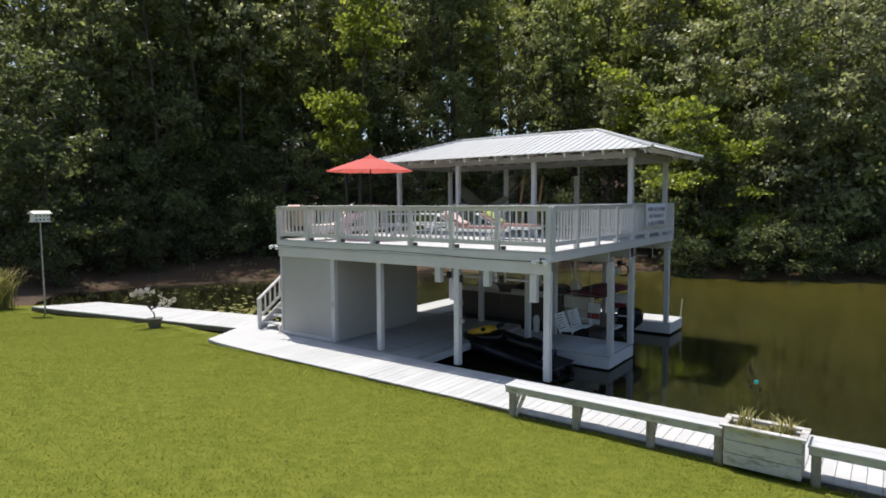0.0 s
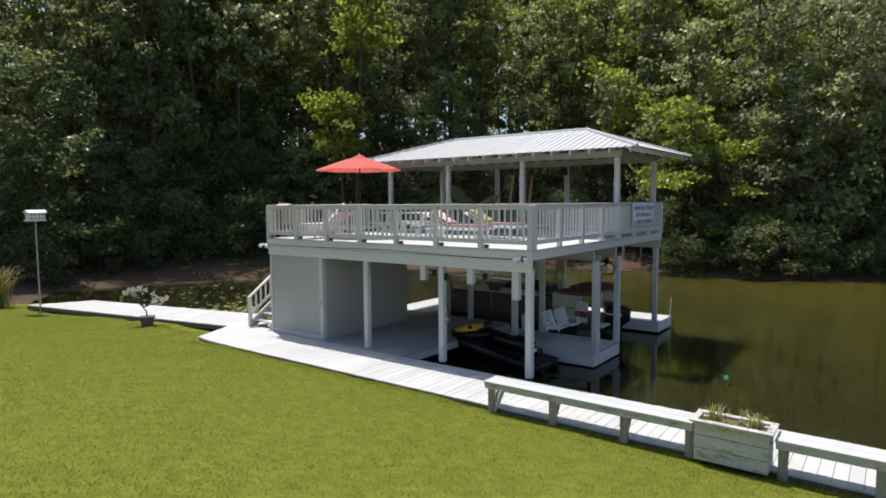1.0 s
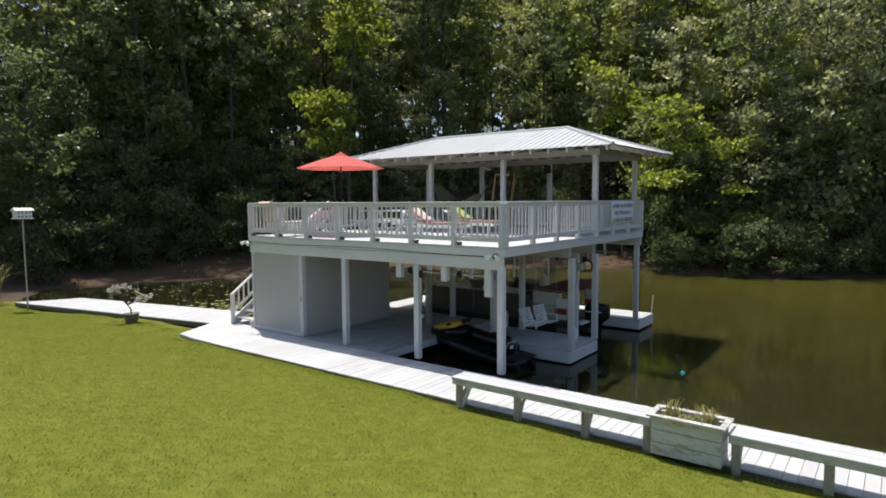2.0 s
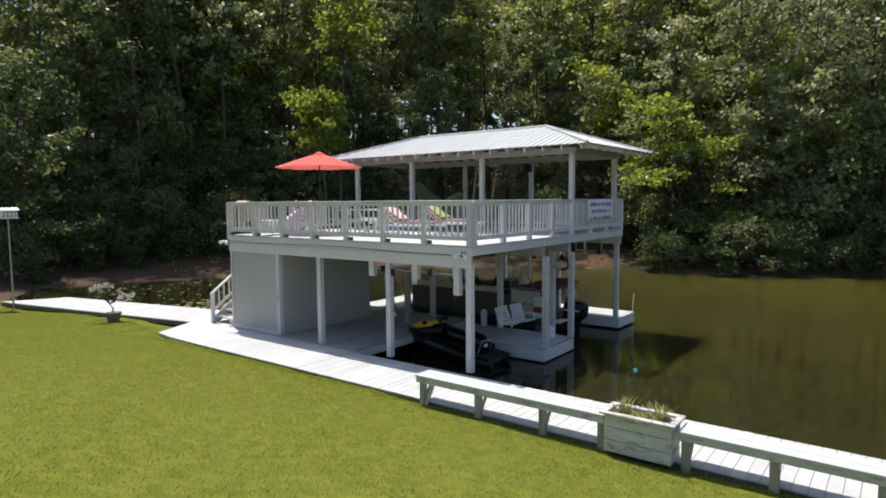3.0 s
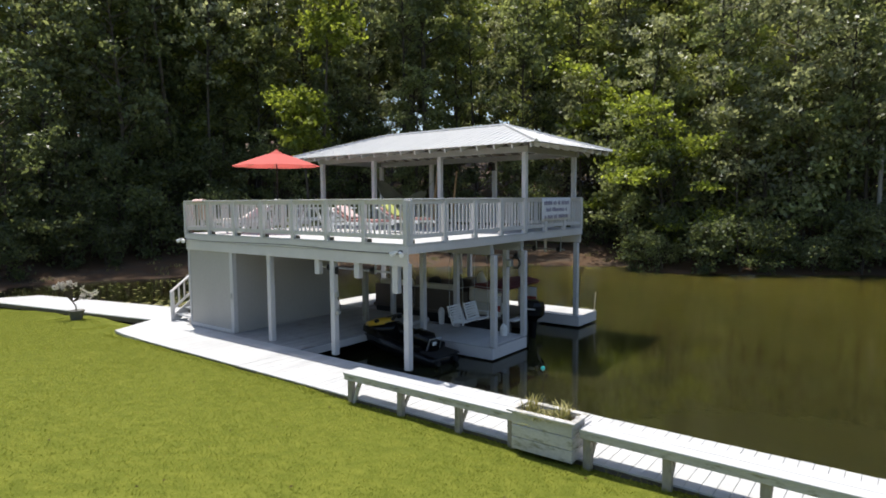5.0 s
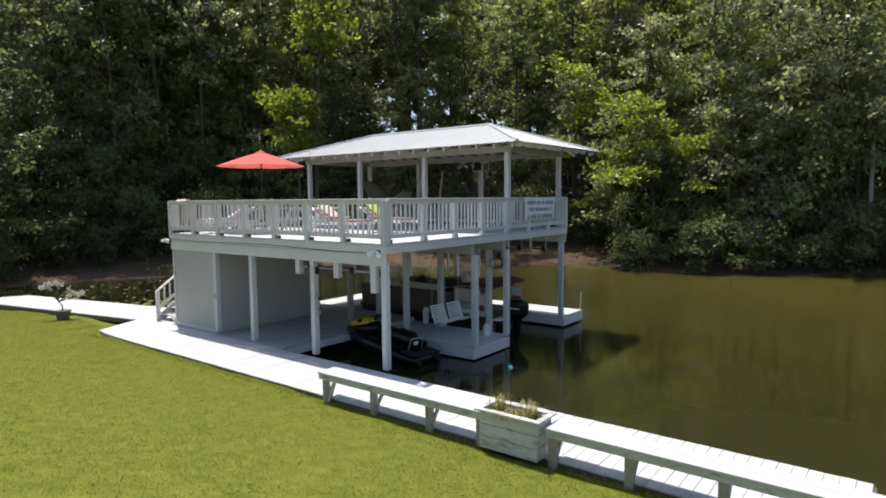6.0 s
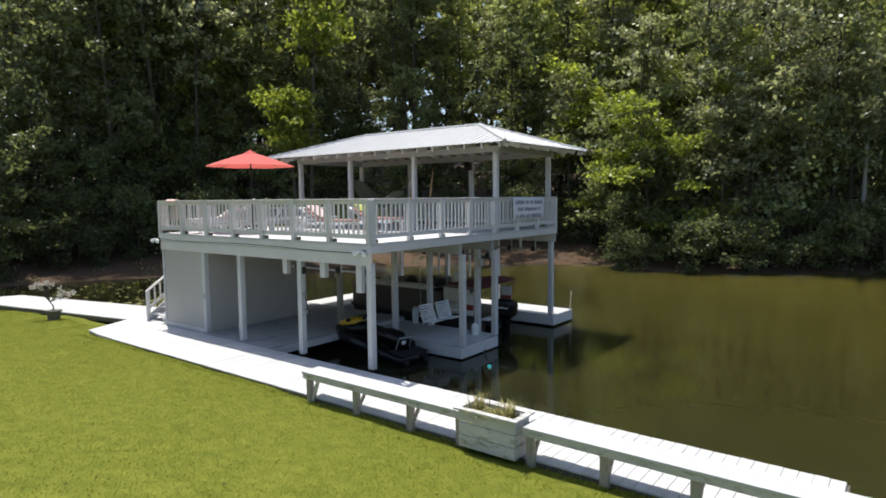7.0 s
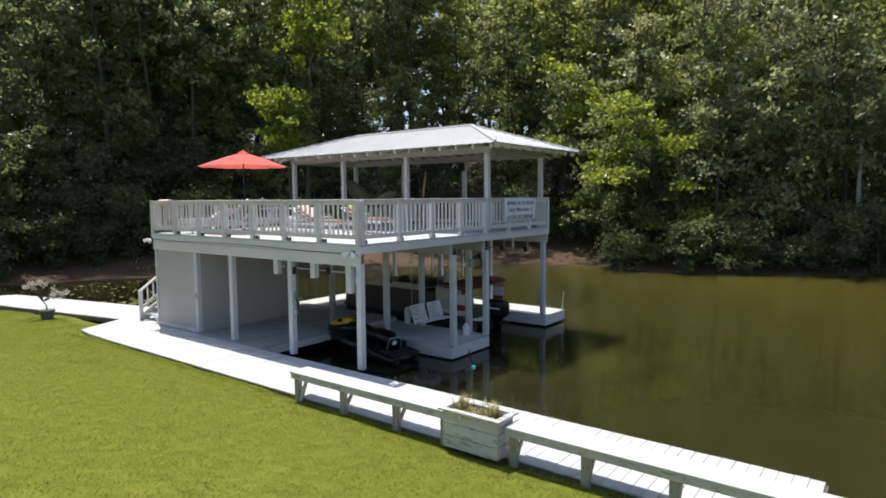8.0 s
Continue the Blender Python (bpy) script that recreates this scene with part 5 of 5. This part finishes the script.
# ---- the wood on the far bank ----
WOOD_EDGE = [(-50, 3), (-44, 7), (-38, 11), (-33.5, 13), (-32, 16.5), (-29.5, 20.5), (-25, 27.5), (-20.5, 32.5), (-15.5, 36.0), (-11.6, 37.2), (-8, 36.6), (-3, 39.2), (1, 41.4), (8, 45.2), (20, 49)]


def leaf_mesh(name, centres, sizes, mat, rng, up=0.5):
    """Many small pointed leaves, four corners each, bent along the middle."""
    n = len(centres)
    normal = rng.normal(0, 1, (n, 3)) + np.array([0, 0, up])
    normal /= np.linalg.norm(normal, axis=1, keepdims=True)
    a = np.cross(normal, rng.normal(0, 1, (n, 3)))
    a /= np.linalg.norm(a, axis=1, keepdims=True)
    b = np.cross(normal, a)
    s = sizes[:, None]
    p = np.stack([centres - a * s, centres + b * s * 0.55 - normal * s * 0.12, centres + a * s, centres - b * s * 0.55 - normal * s * 0.12], 1).reshape(-1, 3)
    mesh = bpy.data.meshes.new(name)
    mesh.vertices.add(4 * n)
    mesh.vertices.foreach_set("co", p.ravel())
    mesh.loops.add(4 * n)
    mesh.loops.foreach_set("vertex_index", np.arange(4 * n, dtype=np.int32))
    mesh.polygons.add(n)
    mesh.polygons.foreach_set("loop_start", np.arange(0, 4 * n, 4, dtype=np.int32))
    mesh.update(calc_edges=True)
    mesh.materials.append(mat)
    return mesh


def make_tree(seed, height, bare, radius, limbs, per_limb, leaves, size, mat, trunk_r, name="tree", category="tree", label="", flat=0.62):
    """A tree at the origin: a tapered, slightly bent trunk, limbs, and a crown of leaf clumps with gaps."""
    rng = np.random.default_rng(seed)
    size, leaves = size * 1.22, leaves * 0.78
    t = thing(name, (0, 0, 0), label, category)
    bend = rng.normal(0, 0.025 * height, 2)
    wob = rng.uniform(0, 6.28, 2)

    def stem(f):
        return Vector((bend[0] * f * f + 0.12 * math.sin(3 * f + wob[0]), bend[1] * f * f + 0.12 * math.sin(4 * f + wob[1]), height * 0.96 * f))

    bm = B()
    fs = np.linspace(0, 1, 9)
    tube(bm, [stem(f) - Vector((0, 0, 0.4 if f == 0 else 0)) for f in fs], [trunk_r * (1.25 if f == 0 else 1) * (1 - 0.88 * f) + 0.01 for f in fs], 7)
    centres, sizes = [], []
    for k in range(limbs):
        f = bare + (0.99 - bare) * ((k + rng.uniform(0, 1)) / limbs) ** 0.9
        g = (f - bare) / (1 - bare)
        reach = radius * rng.uniform(0.45, 1.25) * (1 - 0.55 * g ** 2.5) * (0.75 + 0.5 * min(1, 3 * g))
        a = k * 2.399 + rng.uniform(-0.8, 0.8)
        p = stem(f)
        q = p + Vector((math.cos(a) * reach, math.sin(a) * reach, reach * rng.uniform(-0.05, 0.75)))
        m = p.lerp(q, 0.5) + Vector((rng.normal(0, 0.12), rng.normal(0, 0.12), 0.14 * reach))
        r0 = trunk_r * 0.45 * (1 - 0.7 * f) + 0.010
        tube(bm, [p, m, q], [r0, r0 * 0.6, 0.008], 4, False)
        for j in range(per_limb):
            h = rng.uniform(0.4, 1.12)
            c = np.array(p.lerp(m, h * 2) if h < 0.5 else m.lerp(q, (h - 0.5) * 2)) + rng.normal(0, 0.16, 3) * (0.5 + reach * 0.3)
            spread = np.array([1, 1, flat]) * rng.uniform(0.22, 0.50) * (0.5 + 0.14 * radius)
            n = int(leaves * rng.uniform(0.5, 1.5))
            centres.append(c + rng.normal(0, 1, (n, 3)) * spread)
            sizes.append(size * rng.uniform(0.55, 1.35, n))
    part("trunk", bm, BARK, t, "dark rough trunk and limbs")
    crown = new("crown", leaf_mesh("crown", np.concatenate(centres), np.concatenate(sizes), mat, rng, 0.25))
    under(crown, t)
    return t


def plant_wood():
    edge, deep = "at the wood's edge", "deep in the wood"
    kinds = {
        "bush": [make_tree(11, 2.6, 0.05, 1.3, 16, 4, 38, 0.085, LEAF_DARK, 0.05, "bush", "bush", "dark green leafy bush on the lake's bank"),
                 make_tree(12, 3.4, 0.05, 1.5, 18, 4, 38, 0.09, LEAF_DARK, 0.05, "bush", "bush", "dark green leafy bush on the lake's bank"),
                 make_tree(13, 2.2, 0.04, 1.2, 15, 4, 38, 0.085, LEAF_MID, 0.04, "bush", "bush", "green leafy bush on the lake's bank"),
                 make_tree(14, 3.0, 0.05, 1.3, 15, 4, 38, 0.08, LEAF_DARK, 0.05, "bush", "bush", "dark green leafy bush on the lake's bank")],
        "small": [make_tree(21, 7.5, 0.11, 2.3, 26, 5, 32, 0.115, LEAF_DARK, 0.09, label="small dark green broad-leaved tree " + edge),
                  make_tree(22, 8.5, 0.13, 2.5, 26, 5, 32, 0.115, LEAF_MID, 0.10, label="small green broad-leaved tree " + edge),
                  make_tree(23, 6.5, 0.09, 2.2, 24, 5, 32, 0.115, LEAF_MID, 0.08, label="small green broad-leaved tree " + edge),
                  make_tree(24, 9.5, 0.19, 2.4, 24, 5, 32, 0.115, LEAF_GREY, 0.10, label="small grey-green broad-leaved tree " + edge)],
        "mid": [make_tree(31, 14, 0.18, 2.6, 36, 5, 27, 0.135, LEAF_DARK, 0.15, label="tall slender dark green tree " + edge),
                make_tree(32, 16, 0.24, 2.8, 36, 5, 27, 0.135, LEAF_MID, 0.16, label="tall slender green tree " + edge),
                make_tree(33, 13, 0.16, 2.6, 36, 5, 27, 0.135, LEAF_LIGHT, 0.13, label="slender yellow-green tree " + edge),
                make_tree(34, 17, 0.32, 2.8, 36, 5, 27, 0.135, LEAF_GREY, 0.17, label="tall grey-green tree " + edge)],
        # paler leaves on tall and far trees stand in for light on their crowns
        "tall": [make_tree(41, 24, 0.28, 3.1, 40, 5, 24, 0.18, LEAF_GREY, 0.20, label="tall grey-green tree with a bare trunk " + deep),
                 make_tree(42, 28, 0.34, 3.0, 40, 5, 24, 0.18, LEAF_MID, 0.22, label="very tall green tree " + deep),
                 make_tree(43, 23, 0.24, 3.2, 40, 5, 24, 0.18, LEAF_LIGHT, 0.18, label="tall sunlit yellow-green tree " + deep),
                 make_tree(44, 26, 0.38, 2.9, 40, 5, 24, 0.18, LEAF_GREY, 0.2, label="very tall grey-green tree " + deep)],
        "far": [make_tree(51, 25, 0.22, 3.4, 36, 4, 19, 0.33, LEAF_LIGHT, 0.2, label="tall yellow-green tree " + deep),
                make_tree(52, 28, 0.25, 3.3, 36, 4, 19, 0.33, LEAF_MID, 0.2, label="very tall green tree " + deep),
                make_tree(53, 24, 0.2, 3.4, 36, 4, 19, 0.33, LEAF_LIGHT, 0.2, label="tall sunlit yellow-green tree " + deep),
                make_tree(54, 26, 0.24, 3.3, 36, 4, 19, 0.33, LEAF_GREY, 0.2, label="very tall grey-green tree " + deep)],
        "pole": [make_tree(61, 21, 0.58, 2.0, 24, 4, 22, 0.15, LEAF_DARK, 0.15, label="slender dark tree with a long bare trunk " + edge),
                 make_tree(62, 24, 0.62, 2.1, 24, 4, 22, 0.15, LEAF_MID, 0.17, label="slender green tree with a long bare trunk " + edge),
                 make_tree(63, 19, 0.55, 1.9, 24, 4, 22, 0.15, LEAF_GREY, 0.12, label="slender grey-green tree with a long bare trunk " + edge),
                 make_tree(64, 22, 0.60, 2.0, 24, 4, 22, 0.15, LEAF_LIGHT, 0.14, label="slender yellow-green tree with a long bare trunk " + edge)],
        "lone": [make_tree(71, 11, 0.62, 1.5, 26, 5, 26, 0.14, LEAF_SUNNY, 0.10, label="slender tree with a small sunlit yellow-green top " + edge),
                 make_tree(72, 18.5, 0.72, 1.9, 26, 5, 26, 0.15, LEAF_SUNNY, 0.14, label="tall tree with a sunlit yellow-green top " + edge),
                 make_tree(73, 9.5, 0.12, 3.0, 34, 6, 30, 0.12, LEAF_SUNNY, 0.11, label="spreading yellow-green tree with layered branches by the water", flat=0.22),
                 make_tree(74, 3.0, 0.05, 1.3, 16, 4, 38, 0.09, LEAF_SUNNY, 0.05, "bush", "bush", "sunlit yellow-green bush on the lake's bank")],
    }
    used = set()
    pts = [Vector(p) for p in WOOD_EDGE]
    lengths = [(b - a).length for a, b in zip(pts, pts[1:])]
    total = sum(lengths)

    def at_edge(s):
        s = min(max(s, 0.0), total - 0.01)
        for a, b, l in zip(pts, pts[1:], lengths):
            if s <= l:
                d = (b - a) / l
                return a + d * s, Vector((-d.y, d.x))
            s -= l
        return pts[-1], Vector((-0.3, 1)).normalized()

    def on_edge(s):
        """The place along the wood's edge, and the way into the wood, smoothed round the bends."""
        way = sum((at_edge(s + q)[1] for q in (-9, -6, -3, 0, 3, 6, 9)), Vector((0, 0)))
        return at_edge(s)[0], way.normalized()

    rnd = random.Random(29)
    rows = [("bush", 0.5, 1.5, 2.1, (4, 4, 2, 3)), ("bush", 2.2, 3.6, 3.4, (4, 4, 2, 3)), ("small", 3.4, 5.2, 3.8, (5, 3, 2, 2)), ("small", 6.5, 8.5, 4.6, (4, 4, 2, 2)),
            ("pole", 4.5, 9, 5.5, (4, 3, 2, 2)), ("mid", 5.0, 9.0, 4.8, (4, 3, 2, 3)), ("mid", 10, 13, 4.6, (3, 3, 3, 3)), ("tall", 9, 13, 6.5, (4, 3, 2, 3)), ("tall", 14, 19, 4.6, (3, 3, 3, 3)),
            ("small", 14, 18, 5.0, (4, 3, 2, 2)), ("tall", 18, 22, 5.0, (3, 3, 2, 2)), ("far", 21, 26, 3.0, (3, 3, 2, 2)), ("far", 24, 30, 2.6, (3, 3, 1, 2)), ("far", 30, 36, 2.6, (3, 3, 2, 2)), ("far", 36, 44, 2.2, (3, 3, 1, 2)), ("far", 46, 56, 2.2, (3, 3, 1, 2))]
    # trees that stand out at the wood's edge by leaf colour and painted-in sunlight
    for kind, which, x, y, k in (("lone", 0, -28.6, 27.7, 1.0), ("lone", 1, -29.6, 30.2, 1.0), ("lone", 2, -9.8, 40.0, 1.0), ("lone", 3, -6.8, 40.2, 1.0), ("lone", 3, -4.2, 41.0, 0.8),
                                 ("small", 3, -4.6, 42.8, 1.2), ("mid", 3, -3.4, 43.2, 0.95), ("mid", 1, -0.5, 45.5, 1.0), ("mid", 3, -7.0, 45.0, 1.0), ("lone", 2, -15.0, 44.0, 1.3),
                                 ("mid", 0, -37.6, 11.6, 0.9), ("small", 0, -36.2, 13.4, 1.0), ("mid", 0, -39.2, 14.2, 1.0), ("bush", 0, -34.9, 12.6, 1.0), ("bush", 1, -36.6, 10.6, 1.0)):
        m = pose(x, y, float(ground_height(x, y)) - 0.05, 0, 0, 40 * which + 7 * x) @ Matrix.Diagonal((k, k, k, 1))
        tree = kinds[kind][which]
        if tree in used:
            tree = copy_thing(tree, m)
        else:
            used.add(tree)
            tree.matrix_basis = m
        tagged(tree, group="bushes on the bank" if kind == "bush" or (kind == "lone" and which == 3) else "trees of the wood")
    for kind, lo, hi, gap, odds in rows:
        s = rnd.uniform(0, gap)
        while s < total:
            p, nrm = on_edge(s)
            clear = 3.0 if p.x < -31.5 else 4.4 if p.x < -24 else (5.2 if p.x < -11.5 else 0.0)      # the open brown bank
            off = rnd.uniform(lo, hi) + (clear if lo < 9 else clear * 0.6)
            c = p + nrm * off
            which = rnd.choices(range(4), odds)[0]
            high = kind in ("mid", "pole", "tall", "far")
            # leaf tones by stretch of shore stand in for lit and shaded wood
            if p.x < -24 and high and which == 0 and rnd.random() < 0.7:
                which = rnd.choice((1, 2, 3))
            elif p.x < -20 and not high and which >= 2 and rnd.random() < 0.6:
                which = 0
            elif -24 < p.x < -13 and which == 2 and rnd.random() < 0.6:
                which = rnd.choice((0, 1))
            elif high and p.x > -9 and which < 2 and rnd.random() < 0.7:
                which = rnd.choice((2, 3, 3))
            if p.x > -11 and kind == "bush":
                off -= 0.7
                c = p + nrm * off
            ob = kinds[kind][which]
            k = rnd.uniform(0.82, 1.2)
            if high and lo < 14:                           # lower growth towards both ends of the shore
                k *= 0.79 if p.x > -11 else (0.96 if p.x < -25 else 1.0)
            m = pose(c.x, c.y, float(ground_height(c.x, c.y)) - 0.05, rnd.uniform(-3, 3), rnd.uniform(-3, 3), rnd.uniform(0, 360)) @ Matrix.Diagonal((k, k, k * rnd.uniform(0.92, 1.08), 1))
            if ob in used:
                tagged(copy_thing(ob, m), group="bushes on the bank" if kind == "bush" else "trees of the wood")
            else:
                used.add(ob)
                ob.matrix_basis = m
                tagged(ob, group="bushes on the bank" if kind == "bush" else "trees of the wood")
            s += gap * rnd.uniform(0.85, 1.15) * (0.65 if kind == "pole" and p.x < -22 else 1.0)


plant_wood()


def bank_weeds():
    """Sparse dry tufts on the open bank."""
    rng, verts, faces = random.Random(17), [], []
    done = 0
    while done < 60:
        x, y = rng.uniform(-34, -10), rng.uniform(13, 43)
        d = float(lake_distance(x, y))
        if not 0.2 < d < 5.5 or y < 12 + 0.2 * (x + 34):
            continue
        done += 1
        z = float(ground_height(x, y))
        for _ in range(16):
            a, h, w = rng.uniform(0, 6.28), rng.uniform(0.06, 0.22), rng.uniform(0.010, 0.022)
            bx, by = x + rng.gauss(0, 0.22), y + rng.gauss(0, 0.22)
            i = len(verts)
            verts += [(bx - w, by - w, z - 0.03), (bx + w, by + w, z - 0.03), (bx + h * 0.6 * math.cos(a), by + h * 0.6 * math.sin(a), z + h)]
            faces.append((i, i + 1, i + 2))
    tagged(new("bank_weeds", raw_mesh("bank_weeds", verts, faces, [REED])), "sparse dry tufts of weeds on the brown bank", "weeds", kind="stuff")


def fallen_leaves():
    rng, verts, faces = random.Random(23), [], []
    for _ in range(34):
        x, y = rng.uniform(-16, 3), rng.uniform(3.5, 9.4)
        z, a, q, i = float(ground_height(x, y)) + 0.03, rng.uniform(0, 6.28), rng.uniform(0.016, 0.032), len(verts)
        c, e = math.cos(a) * q, math.sin(a) * q
        verts += [(x - c, y - e, z), (x + 0.6 * e, y - 0.6 * c, z + 0.012), (x + c, y + e, z), (x - 0.6 * e, y + 0.6 * c, z + 0.012)]
        faces.append((i, i + 1, i + 2, i + 3))
    tagged(new("fallen_leaves", raw_mesh("fallen_leaves", verts, faces, [LITTER])), "scattered brown fallen leaves on the lawn", "leaves", kind="stuff")


bank_weeds()
fallen_leaves()
